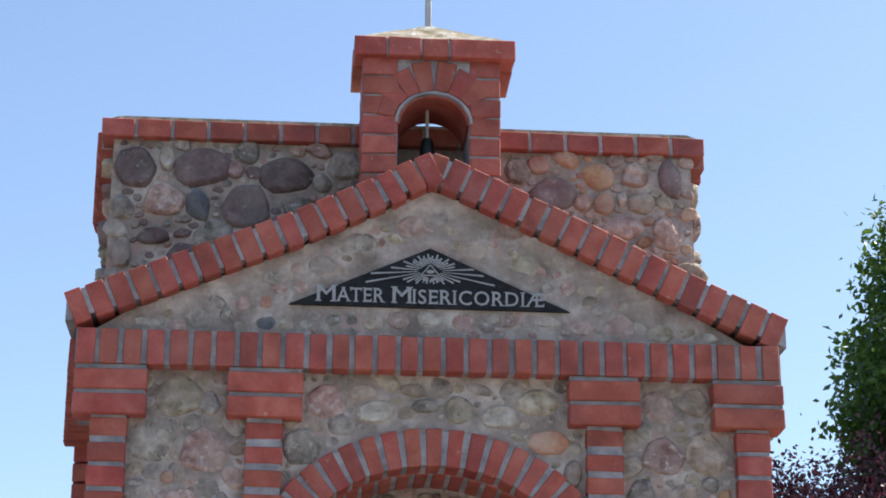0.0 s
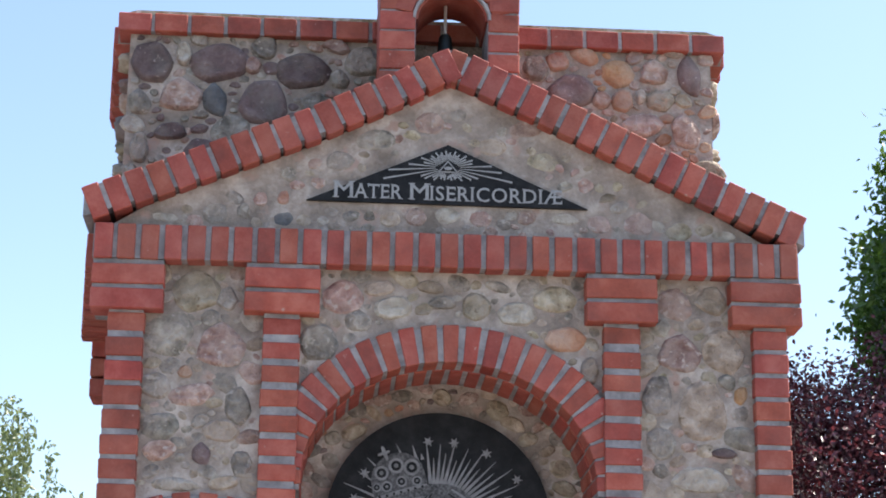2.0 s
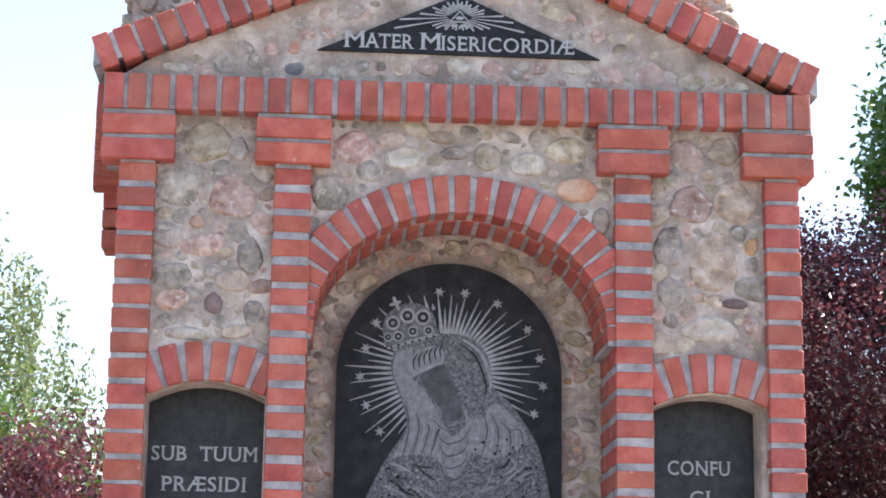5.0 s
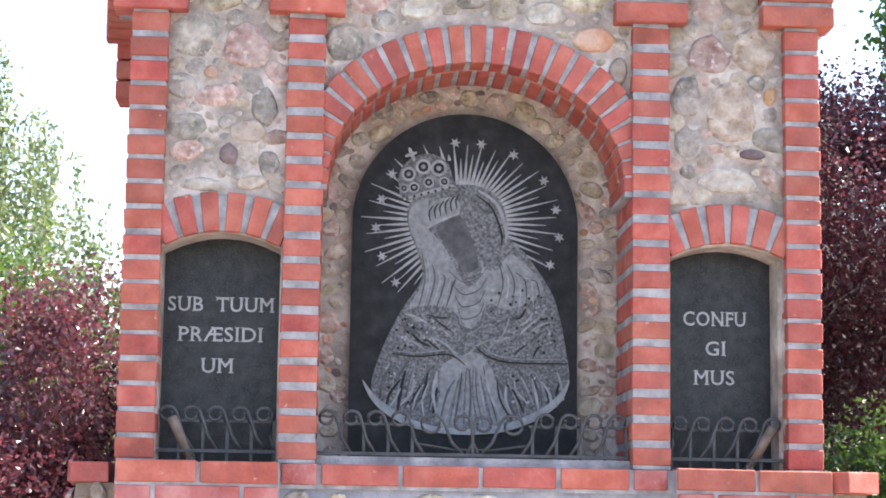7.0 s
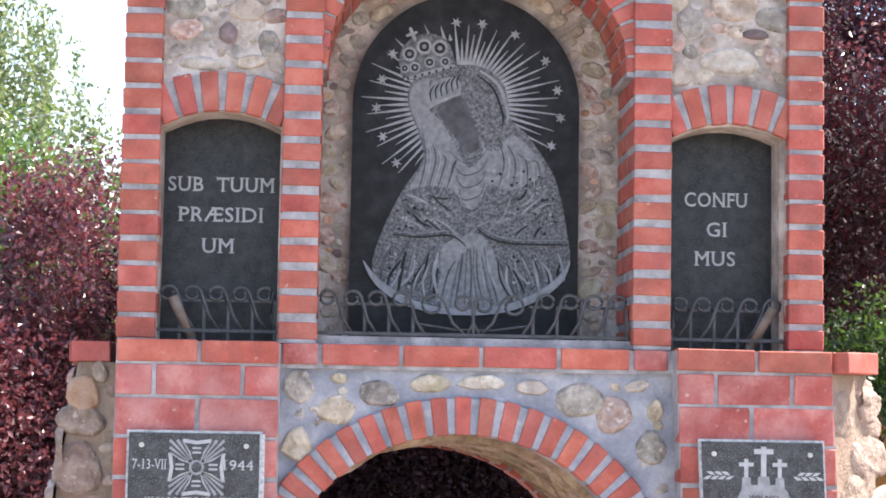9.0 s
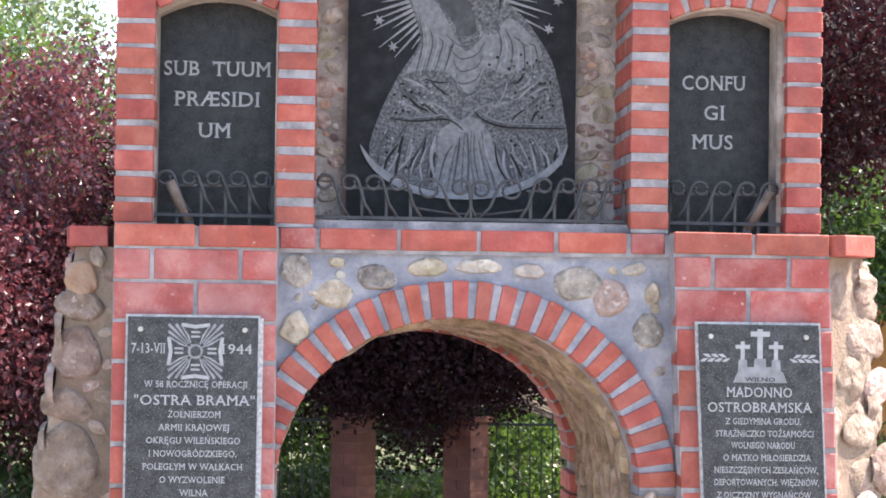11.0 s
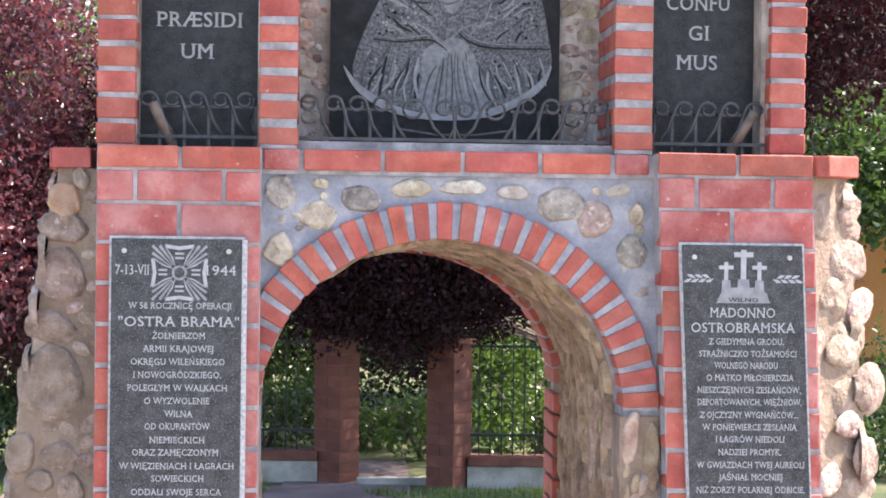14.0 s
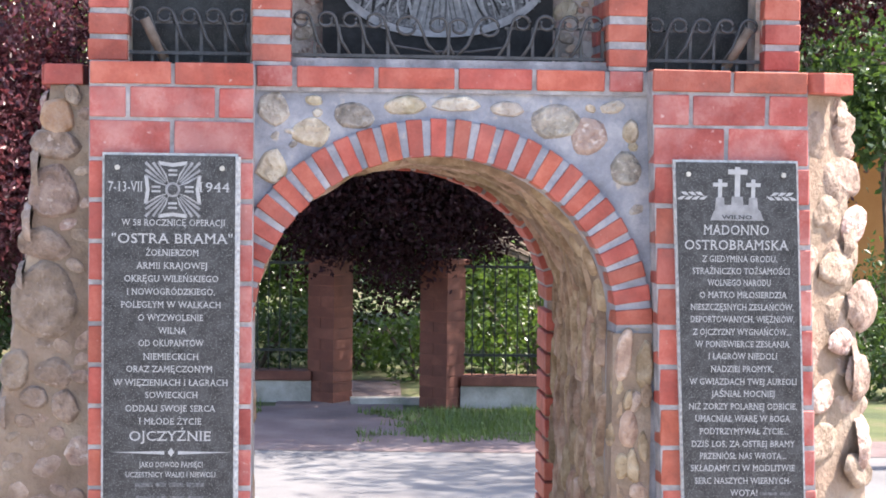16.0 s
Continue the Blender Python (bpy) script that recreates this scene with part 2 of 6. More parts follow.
def leaf_material(name, dark, light, through, rough=0.36):
    """Leaves: gloss on top, some light passing through, change from leaf to leaf."""
    m = bpy.data.materials.new(name)
    m.use_nodes = True
    n, l = m.node_tree.nodes, m.node_tree.links
    shader = n["Principled BSDF"]
    geo = n.new("ShaderNodeNewGeometry")
    ramp = n.new("ShaderNodeValToRGB")
    ramp.color_ramp.elements[0].color, ramp.color_ramp.elements[1].color = (*dark, 1), (*light, 1)
    l.new(geo.outputs["Random Per Island"], ramp.inputs["Fac"])
    l.new(ramp.outputs["Color"], shader.inputs["Base Color"])
    shader.inputs["Roughness"].default_value = rough
    shader.inputs["Specular IOR Level"].default_value = 0.5 if rough < 0.5 else 0.2
    glow = n.new("ShaderNodeBsdfTranslucent")
    tint = n.new("ShaderNodeMix")
    tint.data_type = "RGBA"
    tint.inputs["Factor"].default_value = 0.6
    l.new(ramp.outputs["Color"], tint.inputs["A"])
    tint.inputs["B"].default_value = (*through, 1)
    l.new(tint.outputs["Result"], glow.inputs["Color"])
    both = n.new("ShaderNodeMixShader")
    both.inputs["Fac"].default_value = 0.35
    l.new(shader.outputs[0], both.inputs[1])
    l.new(glow.outputs[0], both.inputs[2])
    l.new(both.outputs[0], n["Material Output"].inputs["Surface"])
    return m


# pale pink end paints in gloss highlights, dark end the shade between leaves
PLUM = leaf_material("purple plum leaves", (0.022, 0.008, 0.012), (0.20, 0.078, 0.092), (0.26, 0.05, 0.06), 0.3)
# plum leaf colour lowered, so the deep shade by the gateway is in it
SHADEDPLUM = leaf_material("plum leaves darkened as in shade", (0.012, 0.004, 0.006), (0.030, 0.010, 0.013), (0.05, 0.008, 0.012), 0.6)
GREEN = leaf_material("fresh green leaves", (0.035, 0.07, 0.015), (0.09, 0.15, 0.035), (0.18, 0.30, 0.04))
BIRCH = leaf_material("pale birch leaves", (0.08, 0.11, 0.05), (0.22, 0.26, 0.13), (0.34, 0.42, 0.16))
DARKGREEN = leaf_material("dark green leaves", (0.02, 0.045, 0.015), (0.06, 0.10, 0.03), (0.10, 0.18, 0.03))
MIDGREEN = leaf_material("deep green leaves", (0.02, 0.05, 0.012), (0.11, 0.18, 0.04), (0.20, 0.34, 0.04))
GRASS = leaf_material("grass blades", (0.05, 0.08, 0.02), (0.12, 0.18, 0.05), (0.2, 0.3, 0.05))

# ---- building helpers ----
SPOT = {}


def thing(name, at, label, category, group="", kind=""):
    e = new(name)
    e.empty_display_size = 0.1
    e.matrix_basis = Matrix.Translation(at)
    SPOT[e] = Matrix.Translation(at)
    return tagged(e, label, category, group, kind)


def attach(ob, parent, m=None):
    """Put ob at the world pose m under parent."""
    m = m if m is not None else Matrix()
    SPOT[ob] = m
    ob.parent = parent
    ob.matrix_basis = SPOT[parent].inverted() @ m if parent else m
    return ob


def mesh_of(bm, mat, smooth=False, name="mesh"):
    me = bpy.data.meshes.new(name)
    bm.normal_update()
    bm.to_mesh(me)
    bm.free()
    me.materials.append(mat)
    if smooth:
        for p in me.polygons:
            p.use_smooth = True
    return me


def part(name, bm, mat, parent, label="", m=None, smooth=False):
    ob = new(name, mesh_of(bm, mat, smooth, name))
    if label:
        ob["label"] = label
    return attach(ob, parent, m)


def add_box(bm, x0, x1, y0, y1, z0, z1):
    v = [bm.verts.new((x, y, z)) for z in (z0, z1) for y in (y0, y1) for x in (x0, x1)]
    for f in ((0, 2, 3, 1), (4, 5, 7, 6), (0, 1, 5, 4), (2, 6, 7, 3), (0, 4, 6, 2), (1, 3, 7, 5)):
        bm.faces.new([v[i] for i in f])
    return v


def box(x0, x1, y0, y1, z0, z1, bevel=0.0):
    bm = bmesh.new()
    add_box(bm, x0, x1, y0, y1, z0, z1)
    if bevel:
        bmesh.ops.bevel(bm, geom=bm.edges[:], offset=bevel, segments=1, affect="EDGES")
    return bm


def prism(outline, y0, y1):
    """Outline of (x, z), run from y0 to y1."""
    bm = bmesh.new()
    front = [bm.verts.new((x, y0, z)) for x, z in outline]
    back = [bm.verts.new((x, y1, z)) for x, z in outline]
    n = len(outline)
    bm.faces.new(front)
    bm.faces.new(back[::-1])
    for i in range(n):
        bm.faces.new((front[i], back[i], back[(i + 1) % n], front[(i + 1) % n]))
    bmesh.ops.recalc_face_normals(bm, faces=bm.faces[:])
    return bm


BRICKS = {}


def brick(parent, centre, size, mat, turn=(0, 0, 0), name="brick", taper=0.0):
    """One brick, bevelled, slightly uneven; alike ones share a mesh. taper narrows its lower end."""
    key = tuple(round(s, 3) for s in size) + (mat.name, round(taper, 3))
    if key not in BRICKS:
        sx, sy, sz = (s / 2 for s in size)
        bm = bmesh.new()
        v = add_box(bm, -sx, sx, -sy, sy, -sz, sz)
        for p in v:
            if p.co.z < 0:
                p.co.x *= 1 - taper
            p.co += Vector([random.uniform(-0.0012, 0.0012) for _ in range(3)])
        bmesh.ops.bevel(bm, geom=bm.edges[:], offset=0.003, segments=1, affect="EDGES")
        BRICKS[key] = mesh_of(bm, mat, False, name)
    ob = new(name, BRICKS[key])
    j = [random.uniform(-0.5, 0.5) for _ in range(3)]
    m = pose(centre[0], centre[1] + random.uniform(-0.0025, 0.0025), centre[2], turn[0] + j[0], turn[1] + j[1], turn[2] + j[2])
    return attach(ob, parent, m)


def stone_mesh(kind, seed):
    """A fieldstone bulging from the wall towards -y: one unit across, half a unit deep."""
    rnd = random.Random(seed)
    bm = bmesh.new()
    segs, rings = 22, 7
    # a rounded polygon of five to seven uneven sides
    n = rnd.choice((5, 6, 7))
    corner = sorted((k + rnd.uniform(-0.28, 0.28)) / n * 2 * math.pi for k in range(n))
    reach = [rnd.uniform(0.43, 0.56) for _ in range(n)]

    def edge(a):
        best = 9.0
        for k in range(n):
            a0, a1 = corner[k], corner[(k + 1) % n] + (2 * math.pi if k == n - 1 else 0)
            p, q = Vector((math.cos(a0), math.sin(a0))) * reach[k], Vector((math.cos(a1), math.sin(a1))) * reach[(k + 1) % n]
            d, u = q - p, Vector((math.cos(a), math.sin(a)))
            det = u.x * d.y - u.y * d.x
            if abs(det) > 1e-6:
                r = (p.x * d.y - p.y * d.x) / det
                if r > 0.05:
                    best = min(best, r)
        return 0.65 * min(best, 0.56) + 0.35 * 0.49

    loops = []
    for r in range(rings):
        s = r / rings
        loop = []
        for i in range(segs):
            a = 2 * math.pi * i / segs
            spread = (1 - s) ** 0.42 if kind == "flat" else math.cos(s * math.pi / 2) ** 0.75
            depth = 0.5 * (min(1.0, s * 2.2) ** 0.6 if kind == "flat" else math.sin(s * math.pi / 2))
            fine = 0.05 * noise.noise(Vector((math.cos(a) * (1.2 - s) * 6, math.sin(a) * (1.2 - s) * 6, seed)))
            wob = fine + 0.12 * noise.noise(Vector((math.cos(a) * (1.3 - s) * 2 + seed, math.sin(a) * (1.3 - s) * 2, s * 2)))
            rad = edge(a) * spread
            loop.append(bm.verts.new((rad * math.cos(a), -depth - (wob if r else 0), rad * math.sin(a))))
        loops.append(loop)
    tip = bm.verts.new((rnd.uniform(-0.05, 0.05), -0.5, rnd.uniform(-0.05, 0.05)))
    for a, b in zip(loops, loops[1:]):
        for i in range(segs):
            bm.faces.new((a[i], a[(i + 1) % segs], b[(i + 1) % segs], b[i]))
    for i in range(segs):
        bm.faces.new((loops[-1][i], loops[-1][(i + 1) % segs], tip))
    bmesh.ops.recalc_face_normals(bm, faces=bm.faces[:])
    return bm


STONE_SHAPES = {}


def stone(parent, place, width, height, depth, kind, turn=0.0, facing=0.0, shape=None):
    """One fieldstone set in a wall that faces -y, turned about z by facing."""
    shape = random.randrange(14) if shape is None else shape
    key = (kind, shape)
    if key not in STONE_SHAPES:
        STONE_SHAPES[key] = mesh_of(stone_mesh("flat" if shape % 3 else "round", shape * 7 + 3), STONES[kind], True, "stone")
    ob = new("stone", STONE_SHAPES[key])
    m = pose(*place, 0, 0, facing) @ pose(0, 0, 0, 0, turn, 0) @ Matrix.Diagonal((width, depth * 2, height, 1))
    return attach(ob, parent, m)


def scatter(parent, spots, n, x0, x1, z0, z1, y, allowed, sizes, kinds, depth=0.012, place=None, facing=0.0):
    """Fill a stretch of wall with stones, clear of those in spots (x, z, radius); place maps (u, v) to the world."""
    done, tries = 0, 0
    while done < n and tries < n * 40:
        tries += 1
        u, v = random.uniform(x0, x1), random.uniform(z0, z1)
        w = random.uniform(*sizes)
        h = w * random.uniform(0.55, 0.95)
        r = (w + h) / 4
        if not allowed(u, v, r) or any(math.hypot(u - a, v - b) < (r + c) * 0.87 for a, b, c in spots):
            continue
        spots.append((u, v, r))
        at = place(u, v) if place else (u, y, v)
        stone(parent, at, w, h, depth * random.uniform(0.7, 1.3), random.choice(kinds), random.uniform(-40, 40), facing)
        done += 1


def set_stones(parent, table, y, depth=0.014, scale=1.0):
    """Stones given as (x, z, width, height, kind); returns their spots."""
    spots = []
    for x, z, w, h, kind in table:
        stone(parent, (x, y, z), w, h, depth, kind, random.uniform(-12, 12))
        spots.append((x, z, (w + h) / 4))
    return spots


def rubble(parent, spots, x0, x1, z0, z1, y, allowed, kinds, depth, sizes=((0.10, 0.15, 14), (0.06, 0.10, 50), (0.03, 0.055, 90)), place=None, facing=0.0):
    """Large stones first, then smaller ones between them."""
    for a, b, n in sizes:
        scatter(parent, spots, n, x0, x1, z0, z1, y, allowed, (a, b), kinds, depth * (a + b) / 0.2, place, facing)


def ellipse(cx, cz, a, b, angle):
    return cx + a * math.cos(angle), cz + b * math.sin(angle)

# ---- ground ----
def sheet(name, x0, x1, y0, y1, z, mat, label, n=1):
    bm = bmesh.new()
    bmesh.ops.create_grid(bm, x_segments=n, y_segments=n, size=0.5)
    for v in bm.verts:
        v.co = (x0 + (v.co.x + 0.5) * (x1 - x0), y0 + (v.co.y + 0.5) * (y1 - y0), z)
    ob = new(name, mesh_of(bm, mat))
    return tagged(ob, label, name.replace("_", " "), kind="structure")


sheet("ground", -400, 400, -400, 400, 0.0, SOIL, "dry grassy soil reaching the horizon")
sheet("road", -9, 9, 2.2, 5.3, 0.006, ASPHALT, "pale worn asphalt road behind the gate")
# the pavement is unseen and serves as a reflector for the lower front
sheet("pavement", -14, 14, -16, 2.2, 0.005, FORECOURT, "unseen paving round the gate, pale and warm to bounce light")
bm = bmesh.new()
v = [bm.verts.new(p) for p in ((-4, 5.3, 0.009), (9, 4.4, 0.009), (9, 4.85, 0.009), (0.2, 5.7, 0.009), (0.3, 8.5, 0.009), (-0.55, 8.5, 0.009), (-0.6, 7.0, 0.009), (-4, 6.2, 0.009))]
bm.faces.new(v)
tagged(new("path", mesh_of(bm, PAVING)), "reddish paved path leading to the garden gateway", "path", kind="structure")

# ---- the gate: cores of mortar ----
gate = thing("memorial_gate", (0, 0.5, 0), "small red brick and fieldstone memorial gate chapel with arched passage", "gate chapel")
LEDGE, ENTAB = 1.925, 3.465
AX, AZ, AA, AB = -0.035, 1.15, 0.55, 0.515


def loft(front, back, y0, y1):
    bm = bmesh.new()
    f = [bm.verts.new((x, y0, z)) for x, z in front]
    b = [bm.verts.new((x, y1, z)) for x, z in back]
    bm.faces.new(f)
    bm.faces.new(b[::-1])
    for i in range(len(f)):
        j = (i + 1) % len(f)
        bm.faces.new((f[i], b[i], b[j], f[j]))
    bmesh.ops.recalc_face_normals(bm, faces=bm.faces[:])
    return bm


def arch_line(cx, cz, a, b, foot, n=28):
    """From the left foot over the crown to the right foot."""
    return [(cx - a, foot)] + [ellipse(cx, cz, a, b, math.pi - math.pi * i / n) for i in range(n + 1)] + [(cx + a, foot)]


front = [(-1.06, 0)] + arch_line(AX, AZ, AA, AB, 0.0) + [(1.06, 0), (1.06, 1.86), (-1.06, 1.86)]
back = [(-1.10, 0)] + arch_line(-0.125, 1.16, 0.56, 0.465, 0.0) + [(1.10, 0), (1.10, 1.86), (-1.10, 1.86)]
base = part("base_wall", loft(front, back, 0.0, 1.12), BLUEMORTAR, gate, "blue-grey mortared base wall with an arched passage")
BX, BZ, BA, BB = -0.004, 2.80, 0.505, 0.38


def comb(y_extra=0.0):
    pts = [(-1.05, LEDGE), (-0.957, LEDGE), (-0.957, 2.572)]
    pts += [(-0.776 + 0.181 * s, 2.572 + 0.05 * (1 - s * s)) for s in np.linspace(-0.95, 0.95, 9)]
    pts += [(-0.595, 2.572), (-0.595, LEDGE), (-0.489, LEDGE), (-0.489, BZ)]
    pts += [ellipse(0.0, BZ, 0.489, BB, math.pi - math.pi * i / 28) for i in range(1, 28)]
    pts += [(0.489, BZ), (0.489, LEDGE), (0.598, LEDGE), (0.598, 2.572)]
    pts += [(0.775 + 0.177 * s, 2.572 + 0.045 * (1 - s * s)) for s in np.linspace(-0.95, 0.95, 9)]
    pts += [(0.952, 2.572), (0.952, LEDGE), (1.04, LEDGE), (1.04, 3.58), (-1.05, 3.58)]
    return pts


SIDE_BACK, NICHE_BACK = 0.21, 0.335
upper = part("upper_wall", prism(comb(), 0.024, SIDE_BACK), RENDER, gate, "buff mortared upper wall with three arched niches")
one_niche = [(-1.05, LEDGE), (-0.489, LEDGE), (-0.489, BZ)] + [ellipse(0.0, BZ, 0.489, BB, math.pi - math.pi * i / 28) for i in range(1, 28)]
one_niche += [(0.489, BZ), (0.489, LEDGE), (1.04, LEDGE), (1.04, 3.58), (-1.05, 3.58)]
part("niche_side_wall", prism(one_niche, SIDE_BACK, NICHE_BACK), RENDER, gate, "buff mortared wall round the deep central niche")
niche_back = part("niche_back_wall", box(-1.05, 1.04, NICHE_BACK, 1.14, LEDGE - 0.06, 3.58), RENDER, gate, "buff mortar backing of the central niche")
part("niche_floor", box(-0.489, 0.489, 0.03, NICHE_BACK, LEDGE - 0.06, 1.951), MORTAR, gate, "grey mortar floor of the central niche")

# tympanum and roof mass
TOP_LEFT = [(-1.183, 3.688), (-0.967, 3.776), (-0.482, 3.982), (-0.20, 4.118), (-0.09, 4.180), (-0.018, 4.212)]
TOP_RIGHT = [(-0.018, 4.212), (0.08, 4.176), (0.18, 4.128), (0.45, 4.000), (0.80, 3.826), (1.142, 3.664)]


def along(line, s):
    """Point and direction at length s on a line."""
    for (x0, z0), (x1, z1) in zip(line, line[1:]):
        d = math.hypot(x1 - x0, z1 - z0)
        if s <= d or (x1, z1) == line[-1]:
            return x0 + (x1 - x0) * s / d, z0 + (z1 - z0) * s / d, math.atan2(z1 - z0, x1 - x0)
        s -= d


def length(line):
    return sum(math.hypot(b[0] - a[0], b[1] - a[1]) for a, b in zip(line, line[1:]))


inner = [(x, z - 0.117) for x, z in TOP_LEFT + TOP_RIGHT[1:]]
tympanum = part("tympanum", prism([(-1.10, 3.575)] + [p for p in inner if p[1] > 3.6] + [(1.03, 3.575)], 0.015, 0.3), RENDER, gate, "buff mortared stone tympanum under the gable")
bed_line = [(x * 0.985, z - 0.008 + 0.012 * (abs(x) > 1.1)) for x, z in TOP_LEFT + TOP_RIGHT[1:]]
part("rake_bed", prism(bed_line + [(x, z - 0.094) for x, z in bed_line[::-1]], -0.034, 0.189),
     MORTAR, gate, "grey mortar joints between the gable bricks")
part("roof_mass", prism([(-1.10, 3.58)] + [(x * 0.96, z - 0.03) for x, z in TOP_LEFT + TOP_RIGHT[1:]] + [(1.03, 3.58)], 0.19, 1.1), RENDER, gate)

# gable rake: bricks set upright along the slope
rake = attach(new("gable_rake"), gate, pose(0, 0, 3.9))
rake["label"] = "sloping course of red bricks edging the gable"
for line in (TOP_LEFT, TOP_RIGHT):
    total = length(line)
    count = 18
    step = total / count
    for i in range(count):
        x, z, a = along(line, (i + 0.5) * step)
        nx, nz = math.sin(a), -math.cos(a)
        w = step - (0.013 if i % 5 else 0.017)
        brick(rake, (x + nx * 0.056, 0.075, z + nz * 0.056), (w, 0.23, 0.112), BRICK, (0, -math.degrees(a), 0))

# soldier course of the entablature, on its bed
entab = attach(new("entablature"), gate, pose(0, 0, 3.5))
entab["label"] = "upright course of red bricks with grey joints"
part("mortar_bed", box(-1.128, 1.102, -0.030, 0.2, ENTAB + 0.003, 3.578), MORTAR, entab)
for i in range(31):
    x = -1.132 + 2.238 * (i + 0.5) / 31
    brick(entab, (x, 0.02, 3.521), (0.0545 + random.uniform(-0.003, 0.003), 0.12, 0.113), BRICK)
# its run along the flanks and at the rear
for x, side in ((-1.10, -1), (1.07, 1)):
    for i in range(13):
        y = 0.11 + i * 0.077
        brick(entab, (x + 0.06 * (-side) * 0.2 + side * 0.12 * y, y, 3.521), (0.12, 0.062, 0.113), BRICK)
part("rear_bed", box(-1.24, 1.2, 1.10, 1.22, 3.465, 3.578), MORTAR, entab)
for i in range(33):
    brick(entab, (-1.25 + 2.46 * (i + 0.5) / 33, 1.165, 3.521), (0.058, 0.13, 0.113), BRICK)

# pilasters with their capitals
for k, (x0, x1, c0, c1, wide) in enumerate(((-1.072, -0.957, -1.128, -0.902, False), (-0.592, -0.475, -0.652, -0.417, True), (0.475, 0.592, 0.420, 0.646, True), (0.952, 1.062, 0.880, 1.108, False))):
    pil = attach(new("pilaster"), gate, pose((x0 + x1) / 2, 0, LEDGE))
    pil["label"] = "slender red brick pilaster with a stepped capital"
    part("mortar_core", box(x0 + 0.004, x1 - 0.004, -0.010, 0.15, LEDGE, 3.31), MORTAR, pil)
    count = 18
    step = (3.305 - LEDGE) / count
    tall = 0.052 if wide else 0.059
    for i in range(count):
        z = LEDGE + (i + 0.5) * step + random.uniform(-0.002, 0.002)
        brick(pil, ((x0 + x1) / 2 + random.uniform(-0.0015, 0.0015), 0.044, z), (x1 - x0, 0.118, tall + random.choice((0, 0.002))), BRICK)
        if wide:
            for y, deep in ((0.163, 0.108), (0.276, 0.106)):
                brick(pil, (x0 + 0.03 if k == 2 else x1 - 0.03, y, z), (0.058, deep, tall), BRICK)
    if wide:
        part("reveal_core", box(*((x0 + 0.006, x0 + 0.05) if k == 2 else (x1 - 0.05, x1 - 0.006)), 0.15, 0.33, LEDGE, 2.95), MORTAR, pil)
    part("capital_core", box(c0 + 0.004, c1 - 0.004, -0.026, 0.15, 3.312, ENTAB), MORTAR, pil)
    for i in range(2):
        z = 3.3385 + i * 0.0785
        brick(pil, ((c0 + c1) / 2, 0.020, z), (c1 - c0, 0.115, 0.064), BRICK)
    for y in (1.16,):
        if k in (0, 3):
            s = -1 if k == 0 else 1
            for i in range(3):
                brick(pil, ((x0 + x1) / 2 + s * 0.10, y, 3.30 + i * 0.0745), (0.25, 0.16, 0.066), BRICK)
            for i in range(0, 18):
                brick(pil, ((x0 + x1) / 2 + s * 0.05, y, LEDGE + (i + 0.5) * step), (0.12, 0.12, 0.06), BRICK)

# arches: bricks on edge round an opening
def brick_arch(parent, cx, cz, a, b, long, y0, deep, start, end, count, thick, mat, core=True):
    """Bricks standing on the ellipse a, b from the angle start to end (degrees), reaching outwards by long."""
    for i in range(count):
        t = math.radians(start + (end - start) * (i + 0.5) / count)
        x, z = ellipse(cx, cz, a, b, t)
        nx, nz = math.cos(t) / a, math.sin(t) / b
        l = math.hypot(nx, nz)
        nx, nz = nx / l, nz / l
        turn = math.degrees(math.atan2(nx, nz))
        brick(parent, (x + nx * long / 2, y0 + deep / 2, z + nz * long / 2), (thick, deep, long), mat, (0, turn, 0), taper=0.14)


def arch_bed(name, parent, cx, cz, a, b, long, y0, y1, start, end, mat):
    n = 30
    t = [math.radians(start + (end - start) * i / n) for i in range(n + 1)]
    line = [ellipse(cx, cz, a, b, q) for q in t] + [ellipse(cx, cz, a + long, b + long, q) for q in t[::-1]]
    return part(name, prism(line, y0, y1), mat, parent)


big = attach(new("niche_arch"), gate, pose(0, 0, BZ))
big["label"] = "round arch of red bricks over the central niche"
arch_bed("mortar_bed", big, BX, BZ, BA - 0.044, BB - 0.006, 0.108, 0.004, 0.332, -6, 186, MORTAR)
brick_arch(big, BX, BZ, BA - 0.05, BB - 0.010, 0.120, 0.0, 0.112, -4, 184, 25, 0.050, BRICK)
brick_arch(big, BX, BZ, BA - 0.05, BB - 0.010, 0.110, 0.122, 0.2, -4, 184, 26, 0.048, BRICK)
for cx, half in ((-0.776, 0.181), (0.775, 0.177)):
    small = attach(new("side_arch"), gate, pose(cx, 0, 2.6))
    small["label"] = "shallow brick arch over a side niche"
    R = 0.36
    arch_bed("mortar_bed", small, cx, 2.626 - R, R, R, 0.112, 0.008, 0.14, 61, 119, MORTAR)
    brick_arch(small, cx, 2.622 - R, R, R, 0.122, 0.0, 0.14, 60, 120, 6, 0.056, BRICK)
low = attach(new("passage_arch"), gate, pose(0, 0, 1.2))
low["label"] = "round arch of orange-red bricks over the passage"
arch_bed("mortar_bed", low, AX, AZ, AA - 0.001, AB - 0.001, 0.104, -0.017, 0.10, 0, 180, BLUEMORTAR)
brick_arch(low, AX, AZ, AA - 0.006, AB - 0.006, 0.114, -0.024, 0.125, 0, 180, 27, 0.049, BRICK)
arch_bed("rear_bed", low, -0.121, 1.16, 0.541, 0.455, 0.09, 0.885, 1.14, 0, 180, MORTAR)
brick_arch(low, -0.121, 1.16, 0.536, 0.450, 0.10, 0.88, 0.265, 0, 180, 26, 0.054, BRICK)

